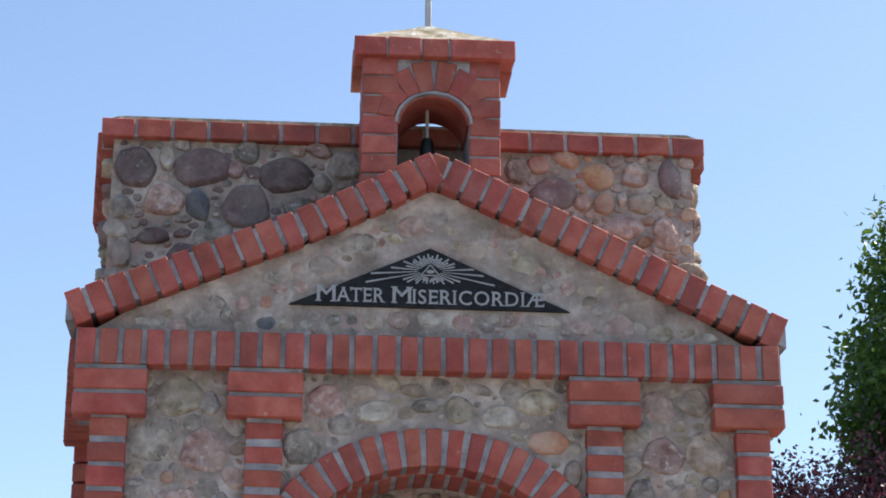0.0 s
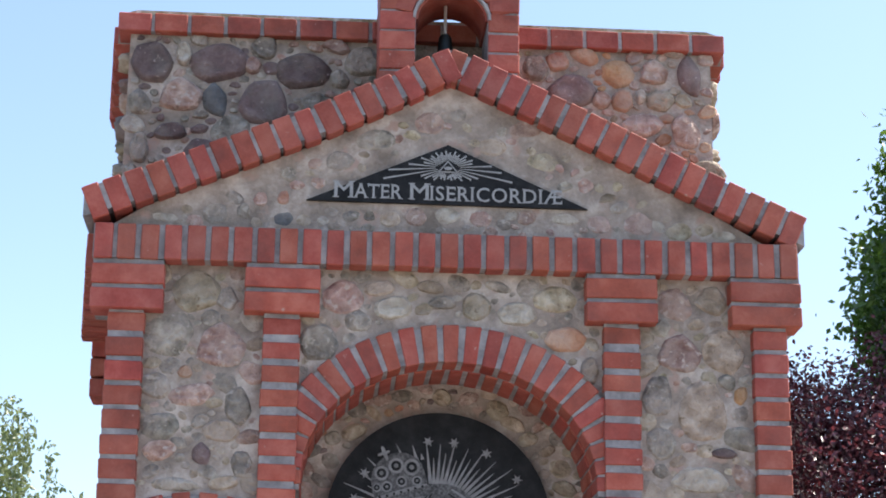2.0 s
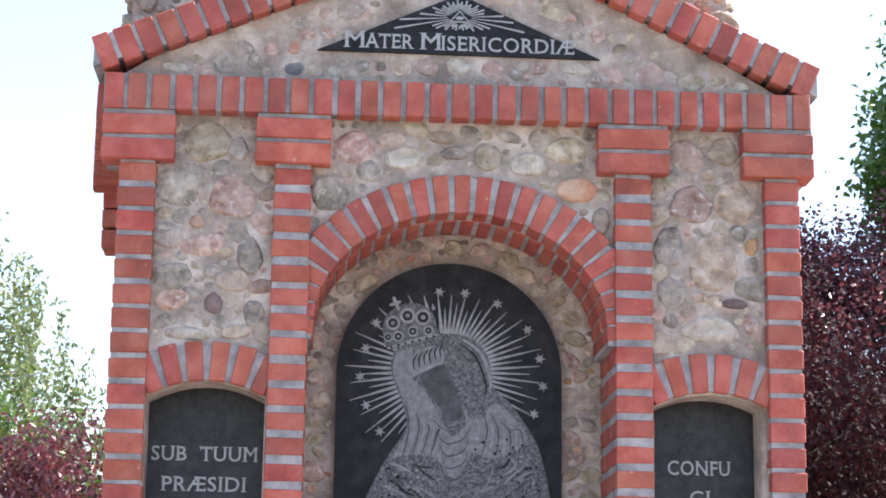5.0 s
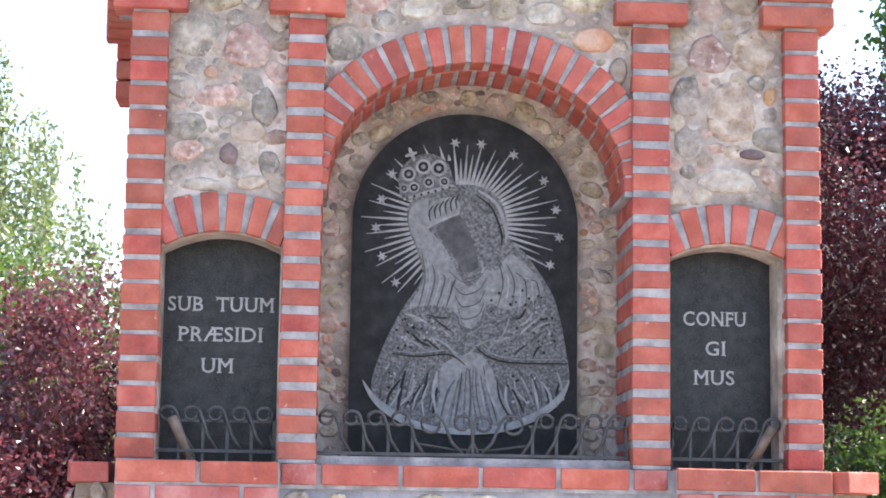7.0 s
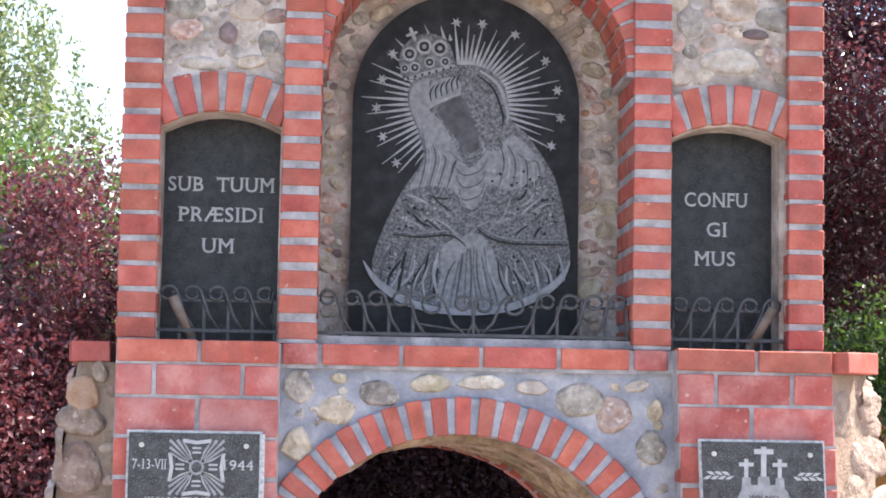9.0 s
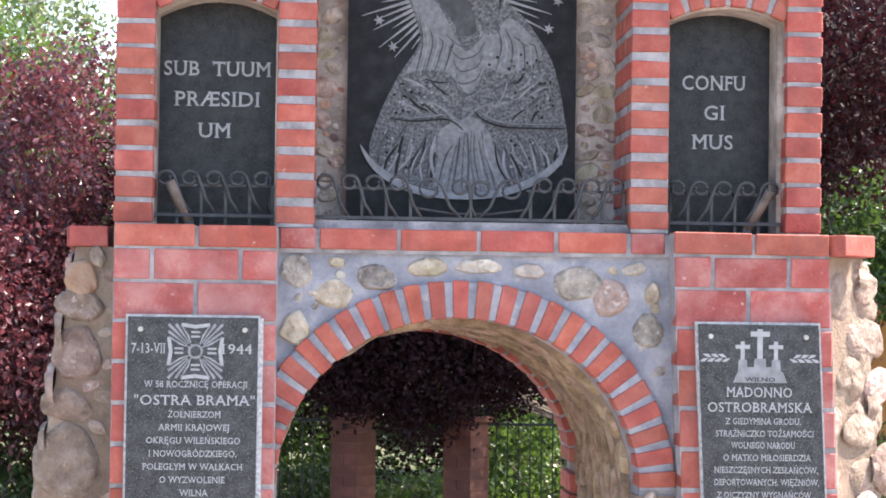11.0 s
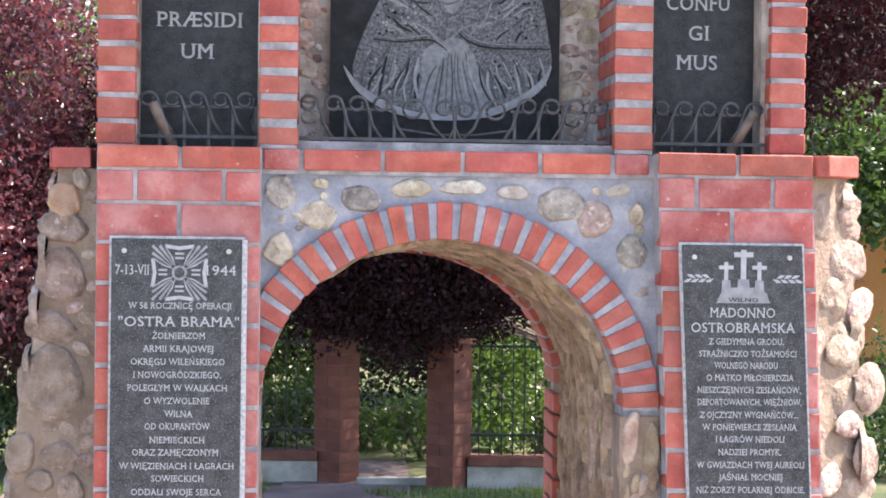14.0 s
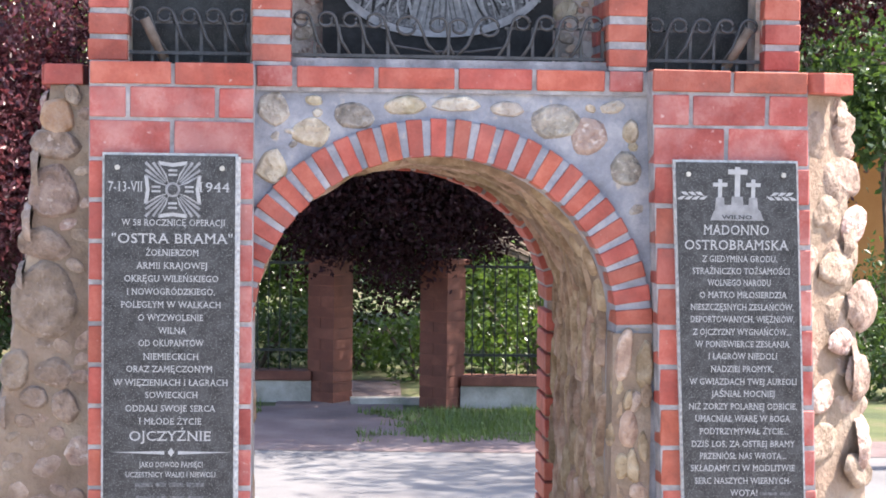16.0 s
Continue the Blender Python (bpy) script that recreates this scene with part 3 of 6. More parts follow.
for i in range(15):
    for side in (-1, 1):
        brick(low, (-0.121 + side * 0.586, 1.0125, 0.04 + i * 0.0752), (0.10, 0.265, 0.064), BRICK)

# ledge course over the passage and the pedestals
ledge = attach(new("ledge"), gate, pose(0, 0, 1.86))
ledge["label"] = "projecting course of long red bricks"
part("mortar_bed", box(-1.06, 1.06, -0.012, 0.16, 1.85, LEDGE - 0.004), MORTAR, ledge)
for x0, x1 in ((-0.577, -0.472), (-0.458, -0.228), (-0.214, 0.012), (0.026, 0.246), (0.260, 0.466), (0.480, 0.582)):
    brick(ledge, ((x0 + x1) / 2, 0.035, 1.893), (x1 - x0, 0.11, 0.062), FADED if x1 - x0 < 0.15 else BRICK)
SHEAR = 0.042


def pedestal(name, x0, x1, lean, cuts):
    ped = attach(new(name), gate, pose((x0 + x1) / 2, 0, 0))
    ped["label"] = "pedestal faced with faded red brick tiles"

    def push(z):
        return lean * (1.86 - z)

    bm = bmesh.new()
    for p in add_box(bm, x0 + 0.004, x1 - 0.004, -0.095, 0.3, 0, 1.921):
        p.co.x += push(p.co.z)
    part("mortar_core", bm, MORTAR, ped)
    rows = ((1.893, 0.064, cuts[0], BRICK), (1.808, 0.088, cuts[1], FADED), (1.700, 0.108, cuts[2], FADED))
    for z, tall, splits, mat in rows:
        xs = [x0, *splits, x1]
        for a, b in zip(xs, xs[1:]):
            brick(ped, ((a + b) / 2 + push(z), -0.045 if tall > 0.07 else -0.05, z), (b - a - 0.012, 0.11, tall), mat)
    z = 1.582
    while z > 0.03:
        for a, b in ((x0, x0 + 0.23), (x0 + 0.23, x1 - 0.235), (x1 - 0.235, x1)):
            brick(ped, ((a + b) / 2 + push(z), -0.045, z), (b - a - 0.01, 0.11, 0.107), FADED if a > x0 else BRICK)
        z -= 0.121
    return ped


pedestal("left_pedestal", -1.064, -0.578, 0.0, ((-0.818,), (-0.948, -0.69), (-0.82,)))
pedestal("right_pedestal", 0.592, 1.070, SHEAR, ((0.838,), (0.712, 0.942), (0.815,)))

# buttresses of rubble on both flanks
left_b = part("buttress", loft([(-1.05, 0), (-1.43, 0), (-1.35, 0.83), (-1.25, 1.4), (-1.19, 1.86), (-1.05, 1.86)],
                               [(-1.05, 0), (-1.46, 0), (-1.39, 0.83), (-1.31, 1.4), (-1.27, 1.86), (-1.05, 1.86)], 0.06, 1.1), TANMORTAR, gate, "sloping rubble buttress")
bm = bmesh.new()
plan_low = [bm.verts.new((x, y, 0)) for x, y in ((1.10, -0.06), (1.395, 0.15), (1.45, 1.1), (1.05, 1.1), (1.05, 0.05))]
plan_top = [bm.verts.new((x, y, 1.86)) for x, y in ((1.06, -0.075), (1.215, 0.075), (1.27, 1.1), (1.04, 1.1), (1.04, 0.05))]
bm.faces.new(plan_low[::-1])
bm.faces.new(plan_top)
for i in range(5):
    bm.faces.new((plan_low[i], plan_low[(i + 1) % 5], plan_top[(i + 1) % 5], plan_top[i]))
right_b = part("buttress", bm, TANMORTAR, gate, "sloping rubble buttress with a splayed corner")
brick(ledge, (-1.152, 0.11, 1.893), (0.115, 0.12, 0.062), BRICK)
for i in range(4):
    brick(ledge, (-1.165 - i * 0.02, 0.30 + i * 0.25, 1.893), (0.14, 0.24, 0.062), BRICK)
brick(ledge, (1.128, -0.035, 1.893), (0.16, 0.115, 0.064), BRICK, (0, 0, 42))
for i in range(5):
    brick(ledge, (1.155 + i * 0.02, 0.14 + i * 0.22, 1.893), (0.14, 0.21, 0.062), BRICK)

# attic block behind the gable, with its brick cornice
ATTIC_F, ATTIC_B = 0.33, 1.27
attic = part("attic", loft([(-1.09, 3.6), (0.915, 3.6), (0.915, 4.38), (-1.09, 4.38)], [(-1.17, 3.6), (1.03, 3.6), (1.03, 4.38), (-1.17, 4.38)], ATTIC_F, ATTIC_B), RENDER, gate, "fieldstone attic block")
cornice = attach(new("cornice"), gate, pose(0, 0.3, 4.4))
cornice["label"] = "flat course of red bricks capping the attic"
part("mortar_bed", loft([(-1.128, 4.373), (0.957, 4.373), (0.957, 4.434), (-1.128, 4.434)], [(-1.235, 4.373), (1.062, 4.373), (1.062, 4.434), (-1.235, 4.434)], 0.302, 1.29), MORTAR, cornice)
part("coping_top", loft([(-1.11, 4.438), (0.94, 4.438), (0.9, 4.452), (-1.07, 4.452)], [(-1.21, 4.438), (1.04, 4.438), (1.0, 4.452), (-1.15, 4.452)], 0.31, 1.28), LICHEN, cornice)
n = 17
for i in range(n):
    a, b = -1.137 + 2.103 * i / n, -1.137 + 2.103 * (i + 1) / n
    brick(cornice, ((a + b) / 2, 0.355, 4.404), (b - a - 0.011, 0.118, 0.066), BRICK)
for i in range(7):
    y = 0.48 + i * 0.124
    brick(cornice, (-1.043 - 0.113 * y, y, 4.404), (0.12, 0.113, 0.066), BRICK)
    brick(cornice, (0.874 + 0.107 * y, y, 4.404), (0.12, 0.113, 0.066), BRICK)

# ---- bell turret ----
turret = attach(new("bell_turret"), gate, pose(0, 0.18, 4.2))
turret["label"] = "small red brick bell turret with an arched opening"
part("mortar_core", prism([(-0.244, 4.05), (-0.128, 4.05)] + [ellipse(-0.008, 4.352, 0.120, 0.105, math.pi - math.pi * i / 14) for i in range(15)] + [(0.112, 4.05), (0.212, 4.05), (0.212, 4.60), (-0.244, 4.60)], 0.056, 0.284), MORTAR, turret)
arch_bed("mortar_ring", turret, -0.008, 4.352, 0.121, 0.106, 0.009, 0.046, 0.06, 0, 180, MORTAR)
for x0, x1 in ((-0.249, -0.13), (0.113, 0.217)):
    for i in range(8):
        z = 4.02 + (i + 0.5) * 0.0715
        brick(turret, ((x0 + x1) / 2, 0.17, z), (x1 - x0, 0.24, 0.063), BRICK)
arch_bed("soffit", turret, -0.008, 4.352, 0.112, 0.098, 0.012, 0.062, 0.283, 0, 180, BRICK)
for t, l in ((160, 0.06), (139, 0.085), (120, 0.10), (101, 0.11), (79, 0.11), (60, 0.10), (41, 0.085), (20, 0.06)):
    a = math.radians(t)
    x, z = ellipse(-0.008, 4.352, 0.132 + l / 2, 0.117 + l / 2, a)
    brick(turret, (x, 0.17, z), (0.068, 0.24, l), BRICK, (0, 90 - t, 0), taper=0.30)
for x0, x1 in ((-0.278, -0.172), (-0.165, -0.055), (-0.048, 0.04), (0.047, 0.265)):
    brick(turret, ((x0 + x1) / 2, 0.075, 4.618), (x1 - x0, 0.11, 0.068), BRICK)
for x in (-0.226, 0.211):
    brick(turret, (x, 0.24, 4.618), (0.11, 0.21, 0.068), BRICK)
part("eave_core", box(-0.27, 0.258, 0.026, 0.335, 4.590, 4.646), MORTAR, turret)
bm = bmesh.new()
r = [bm.verts.new(p) for p in ((-0.268, 0.03, 4.652), (0.26, 0.03, 4.652), (0.26, 0.342, 4.652), (-0.268, 0.342, 4.652))]
tip = bm.verts.new((-0.02, 0.18, 4.775))
bm.faces.new(r[::-1])
for i in range(4):
    bm.faces.new((r[i], r[(i + 1) % 4], tip))
bmesh.ops.subdivide_edges(bm, edges=bm.edges[:], cuts=4, use_grid_fill=True)
for p in bm.verts:
    p.co.z += 0.006 * noise.noise(p.co * 30)
part("roof", bm, LICHEN, turret, "low lichen-covered pyramid roof")
part("cross_shaft", box(-0.032, -0.010, 0.170, 0.190, 4.76, 5.15, 0.003), STEEL, turret, "weathered metal shaft")
part("cross_arm", box(-0.12, 0.078, 0.172, 0.188, 5.0, 5.02, 0.003), STEEL, turret)
PANEL_LEFT = [
    (-0.804, 3.380, 0.167, 0.138, 1), (-0.706, 3.355, 0.070, 0.092, 0), (-0.885, 3.240, 0.166, 0.172, 0), (-0.717, 3.200, 0.166, 0.172, 2),
    (-0.827, 3.121, 0.052, 0.045, 4), (-0.806, 3.049, 0.156, 0.085, 2), (-0.657, 3.016, 0.095, 0.134, 0), (-0.897, 2.949, 0.130, 0.106, 0),
    (-0.706, 2.940, 0.129, 0.080, 1), (-0.893, 2.873, 0.112, 0.070, 2), (-0.764, 2.864, 0.060, 0.079, 3), (-0.642, 2.836, 0.069, 0.088, 0),
    (-0.837, 2.769, 0.154, 0.053, 6), (-0.691, 2.778, 0.103, 0.049, 1),
]
PANEL_RIGHT = [
    (0.714, 3.382, 0.120, 0.131, 2), (0.830, 3.395, 0.113, 0.113, 1), (0.723, 3.216, 0.153, 0.148, 2), (0.865, 3.233, 0.154, 0.166, 1),
    (0.649, 3.082, 0.112, 0.146, 0), (0.792, 3.035, 0.180, 0.218, 1), (0.656, 2.932, 0.098, 0.108, 0), (0.857, 2.907, 0.090, 0.036, 3),
    (0.778, 2.819, 0.213, 0.090, 6), (0.914, 3.093, 0.045, 0.073, 4), (0.662, 3.306, 0.073, 0.074, 0),
]
SPANDREL = [
    (-0.344, 3.376, 0.142, 0.120, 2), (-0.416, 3.227, 0.132, 0.127, 0), (-0.294, 3.300, 0.089, 0.091, 0), (-0.229, 3.408, 0.107, 0.055, 1),
    (-0.183, 3.346, 0.134, 0.085, 6), (-0.068, 3.417, 0.098, 0.048, 1), (-0.031, 3.366, 0.107, 0.048, 0), (0.076, 3.358, 0.098, 0.096, 1),
    (0.148, 3.424, 0.090, 0.045, 0), (0.207, 3.338, 0.140, 0.089, 6), (0.328, 3.389, 0.154, 0.093, 1), (0.363, 3.257, 0.153, 0.089, 4),
    (0.435, 3.158, 0.065, 0.100, 1),
]
TYMPANUM = [
    (-0.755, 3.636, 0.089, 0.079, 0), (-0.615, 3.688, 0.053, 0.053, 2), (-0.543, 3.695, 0.045, 0.053, 4), (-0.541, 3.625, 0.068, 0.056, 5),
    (-0.500, 3.740, 0.054, 0.042, 2), (-0.250, 3.903, 0.146, 0.077, 0), (-0.078, 3.967, 0.111, 0.087, 2), (-0.367, 3.827, 0.100, 0.070, 0),
    (-0.326, 3.641, 0.063, 0.041, 0), (-0.268, 3.643, 0.043, 0.037, 0), (-0.200, 3.636, 0.075, 0.061, 1), (-0.119, 3.645, 0.083, 0.068, 2),
    (-0.019, 3.652, 0.087, 0.061, 6), (0.090, 3.646, 0.083, 0.060, 2), (0.162, 3.629, 0.051, 0.041, 0), (0.235, 3.656, 0.069, 0.053, 2),
    (0.363, 3.653, 0.102, 0.042, 6), (0.472, 3.640, 0.084, 0.069, 2),
]
TYMPANUM_MORE = [
    (0.600, 3.644, 0.103, 0.088, 2), (0.729, 3.625, 0.099, 0.069, 1), (0.291, 3.845, 0.111, 0.068, 1), (0.236, 3.959, 0.122, 0.063, 2),
    (0.129, 3.893, 0.106, 0.074, 1), (-0.915, 3.618, 0.089, 0.038, 6), (-0.667, 3.649, 0.046, 0.056, 0), (0.875, 3.615, 0.092, 0.038, 6),
]
ATTIC_LEFT = [
    (-1.009, 4.268, 0.144, 0.145, 3), (-0.905, 4.303, 0.054, 0.087, 6), (-0.783, 4.277, 0.201, 0.129, 3), (-0.907, 4.148, 0.143, 0.127, 2),
    (-0.792, 4.138, 0.077, 0.119, 5), (-0.629, 4.134, 0.173, 0.160, 3), (-1.045, 4.122, 0.072, 0.102, 0), (-0.938, 4.020, 0.117, 0.060, 3),
    (-0.669, 4.271, 0.054, 0.058, 2), (-0.498, 4.257, 0.184, 0.121, 3), (-0.296, 4.296, 0.129, 0.105, 0), (-0.372, 4.231, 0.065, 0.079, 0),
    (-1.039, 3.960, 0.064, 0.111, 0),
]
ATTIC_RIGHT = [
    (0.307, 4.299, 0.094, 0.095, 0), (0.380, 4.327, 0.083, 0.071, 4), (0.428, 4.220, 0.169, 0.117, 3), (0.587, 4.289, 0.108, 0.097, 4),
    (0.716, 4.294, 0.099, 0.097, 2), (0.605, 4.191, 0.075, 0.084, 4), (0.667, 4.208, 0.035, 0.054, 6), (0.735, 4.196, 0.095, 0.084, 1),
    (0.672, 4.100, 0.137, 0.083, 2), (0.841, 4.289, 0.076, 0.148, 3), (0.825, 4.085, 0.091, 0.145, 2), (0.532, 4.191, 0.063, 0.059, 2),
    (0.787, 4.382, 0.080, 0.053, 0),
]
ARCH_STONES = [
    (-0.523, 1.795, 0.098, 0.099, 0), (-0.405, 1.823, 0.051, 0.031, 1), (-0.412, 1.726, 0.105, 0.088, 1), (-0.286, 1.779, 0.116, 0.075, 0),
    (-0.133, 1.813, 0.123, 0.058, 1), (0.020, 1.817, 0.150, 0.044, 6), (0.174, 1.806, 0.099, 0.047, 0), (0.321, 1.770, 0.146, 0.099, 0),
    (0.421, 1.724, 0.104, 0.109, 2), (0.492, 1.815, 0.072, 0.041, 6), (0.550, 1.743, 0.048, 0.069, 1), (-0.529, 1.618, 0.088, 0.111, 1),
    (0.537, 1.631, 0.089, 0.102, 0),
]
BUTTRESS_LEFT = [
    (-1.166, 1.761, 0.104, 0.112, 4), (-1.171, 1.680, 0.151, 0.089, 1), (-1.181, 1.537, 0.154, 0.157, 2), (-1.206, 1.383, 0.145, 0.109, 2),
    (-1.205, 1.217, 0.188, 0.221, 2), (-1.293, 1.003, 0.084, 0.129, 0), (-1.176, 0.995, 0.108, 0.089, 1), (-1.236, 0.923, 0.084, 0.069, 1),
    (-1.141, 0.893, 0.084, 0.102, 2), (-1.122, 1.830, 0.051, 0.068, 1),
]
BUTTRESS_RIGHT = [
    (1.195, 1.793, 0.089, 0.116, 1), (1.217, 1.709, 0.103, 0.088, 1), (1.198, 1.600, 0.129, 0.162, 2), (1.240, 1.371, 0.101, 0.162, 1),
    (1.180, 1.344, 0.072, 0.151, 1), (1.234, 1.174, 0.143, 0.176, 2), (1.260, 1.019, 0.150, 0.099, 1), (1.274, 0.904, 0.151, 0.106, 2),
    (1.171, 1.476, 0.072, 0.088, 1),
]

# ---- stones of the walls ----
def free(u, v, r):
    return True


def outside_arch(u, v, r):
    return ((u - BX) / (BA + 0.05 + r)) ** 2 + ((v - BZ) / (BB + 0.13 + r)) ** 2 > 1


spots = set_stones(upper, PANEL_LEFT, 0.026, 0.012)
rubble(upper, spots, -0.945, -0.605, 2.77, 3.44, 0.026, free, (0, 1, 0, 2, 1), 0.008)
spots = set_stones(upper, PANEL_RIGHT, 0.026, 0.012)
rubble(upper, spots, 0.605, 0.94, 2.77, 3.44, 0.026, free, (0, 1, 2, 1), 0.008)
spots = set_stones(upper, SPANDREL, 0.026, 0.012)
rubble(upper, spots, -0.46, 0.46, 3.0, 3.45, 0.026, outside_arch, (0, 1, 0), 0.008)
spots = set_stones(tympanum, TYMPANUM, 0.017, 0.006) + set_stones(tympanum, TYMPANUM_MORE, 0.017, 0.006)


def in_gable(u, v, r):
    return v < 4.06 - 0.46 * abs(u + 0.02) - r and (v > 3.905 - 0.44 * abs(u + 0.02) + r or v < 3.665)


scatter(tympanum, spots, 55, -0.95, 0.9, 3.59, 4.05, 0.017, in_gable, (0.03, 0.075), (0, 1, 1, 2), 0.0045)
spots = []
for table in (ATTIC_LEFT, ATTIC_RIGHT):
    spots += set_stones(attic, [(x, z, w * 1.12, h * 1.14, k) for x, z, w, h, k in table], ATTIC_F + 0.002, 0.024)
rubble(attic, spots, -1.07, -0.25, 3.85, 4.36, ATTIC_F + 0.002, free, (0, 3, 2, 0), 0.018)
rubble(attic, spots, 0.22, 0.9, 3.85, 4.36, ATTIC_F + 0.002, free, (1, 2, 4, 2), 0.018)
spots = set_stones(base, [(x, z, w * 1.14, h * 1.12, k) for x, z, w, h, k in ARCH_STONES], 0.002, 0.012)
scatter(base, spots, 7, -0.56, 0.58, 1.5, 1.84, 0.002, lambda u, v, r: ((u - AX) / (AA + 0.13 + r)) ** 2 + ((v - AZ) / (AB + 0.13 + r)) ** 2 > 1, (0.03, 0.06), (0, 1, 6), 0.008)
big_l = set_stones(left_b, [(x, z, w * 1.16, h * 1.16, 4 if k == 4 else 7) for x, z, w, h, k in BUTTRESS_LEFT], 0.066, 0.022)
scatter(left_b, big_l, 40, -1.36, -1.08, 0.3, 1.84, 0.066, lambda u, v, r: u - r * 0.6 > -1.19 - 0.13 * (1.86 - v), (0.06, 0.13), (7, 7, 7, 2), 0.010)
for x, z, w, h, k in BUTTRESS_RIGHT:
    down = (1.86 - z) / 1.86
    y = -0.07 + (x - 1.06 - 0.04 * down) * (1.15 - 0.25 * down)
    stone(right_b, (x - 0.012, max(-0.06, y) + 0.016, z), w * 1.8, h * 1.36, 0.050, 7, random.uniform(-10, 10), 46, 3 * random.randrange(4))
spots = []
scatter(right_b, spots, 22, 0.0, 0.26, 0.1, 1.80, 0, free, (0.14, 0.24), (7, 7, 2, 7), 0.022,
        lambda u, v: (1.065 + u * 0.66 + 0.10 * (1.86 - v) * u / 0.24, -0.065 + u * 0.72, v), 46)
# flank faces of the buttresses
for side, wall in ((-1, left_b), (1, right_b)):
    spots = []

    def flank(u, v, side=side):
        w = 1.18 if side < 0 else 1.175
        return (side * (w + 0.10 * u + (1.86 - v) * (0.13 if side < 0 else 0.09)), u, v)

    scatter(wall, spots, 70, 0.10, 1.05, 0.1, 1.80, 0, free, (0.14, 0.27), (7, 7, 2, 7, 7), 0.022 if side < 0 else 0.034, flank, side * 90)
# attic flank
spots = []
scatter(attic, spots, 24, 0.4, 1.2, 3.85, 4.34, 0, free, (0.08, 0.17), (1, 2, 1, 3), 0.03, lambda u, v: (0.915 + 0.12 * (u - 0.33), u, v), 90)
scatter(attic, spots, 24, 0.4, 1.2, 3.85, 4.34, 0, lambda u, v, r: True, (0.08, 0.17), (1, 2, 0, 3), 0.03, lambda u, v: (-1.09 - 0.085 * (u - 0.33), u, v), -90)


# small stones round the plate in the central niche
def round_plate(u, v, r):
    inside = abs(u + 0.016) < 0.367 + r and v < 2.71 or math.hypot(u + 0.016, v - 2.71) < 0.367 + r
    return not inside and abs(u) < 0.47 - r * 0.3 and (v < BZ or ((u - BX) / (BA - 0.03)) ** 2 + ((v - BZ) / (BB - 0.01)) ** 2 < 1)


spots = []
scatter(niche_back, spots, 120, -0.46, 0.46, 1.95, 3.17, NICHE_BACK + 0.002, round_plate, (0.055, 0.10), (1, 2, 1, 0, 1, 2), 0.009)
scatter(niche_back, spots, 160, -0.46, 0.46, 1.95, 3.17, NICHE_BACK + 0.002, round_plate, (0.025, 0.055), (1, 2, 4, 0, 1, 3), 0.007)

# lining of the passage: long flaky stones
def lining(u, v):
    """u: depth in the passage, v: length from the right foot upwards."""
    s = u / 1.12
    cx, cz, a, b = AX - 0.09 * s, AZ + 0.01 * s, AA + 0.01 * s, AB - 0.05 * s
    if v < cz:
        return (cx + a, u, v), 90
    t = (v - cz) / 0.53
    x, z = ellipse(cx, cz, a, b, t)
    return (x, u, z), t


bm = bmesh.new()
rows = []
for u in np.linspace(0.082, 1.03, 9):
    ring = []
    for v in np.linspace(0.0, 1.98, 34):
        (x, y, z), t = lining(u, v)
        ring.append((x, y, z))
    k = 2 * (AX - 0.09 * u / 1.12)
    ring = ring + [(k - x, y, z) for x, y, z in ring[-2::-1]]
    off = 0.006 if u > 0.1 else -0.004
    rows.append([bm.verts.new((x + off * (-1 if x > k / 2 else 1), y, z - (off if z > 1.3 else 0))) for x, y, z in ring])
for a, b in zip(rows, rows[1:]):
    for i in range(len(a) - 1):
        bm.faces.new((a[i], a[i + 1], b[i + 1], b[i]))
passage = part("passage_lining", bm, TANMORTAR, gate, "lining of long flaky brown stones in the passage", smooth=True)


def flake(parent, m, w, h, deep):
    shape = random.randrange(14)
    key = ("flake", random.choice((0, 0, 1, 2)), shape)
    if key not in STONE_SHAPES:
        STONE_SHAPES[key] = mesh_of(stone_mesh("flat" if shape % 3 else "round", shape * 7 + 3), FLAKES[key[1]], True, "stone")
    attach(new("stone", STONE_SHAPES[key]), parent, m @ Matrix.Diagonal((w, deep, h, 1)))


for side, tries in ((1, 2600), (-1, 200)):
    spots = []
    for k in range(tries):
        u, v = random.uniform(0.12, 0.99), random.uniform(0.02, 1.98)
        w, h = random.uniform(0.035, 0.10), random.uniform(0.10, 0.30)
        if u - w * 0.4 < 0.112 or v > 1.0 and u + w * 0.4 > 0.875:
            continue
        if any(abs(u - p) < (w + q) * 0.31 and abs(v - o) < (h + g) * 0.33 for p, o, q, g in spots):
            continue
        spots.append((u, v, w, h))
        (x, y, z), t = lining(u, v)
        t = 0 if v < AZ + 0.01 * u / 1.12 else t
        x = x if side > 0 else 2 * (AX - 0.09 * u / 1.12) - x
        spin = Matrix.Rotation(-t * side, 4, "Y")
        flake(passage, Matrix.Translation((x, y, z)) @ spin @ pose(0, 0, 0, 0, 0, -90 * side) @ pose(0, 0, 0, 0, random.uniform(-14, 14), 0), w, h, 0.045)
# front of the jamb below the spring of the arch
jamb = part("jamb", box(0.505, 0.624, -0.012, 0.11, 0, 1.132), TANMORTAR, gate, "rubble jamb under the arch")
spots = []
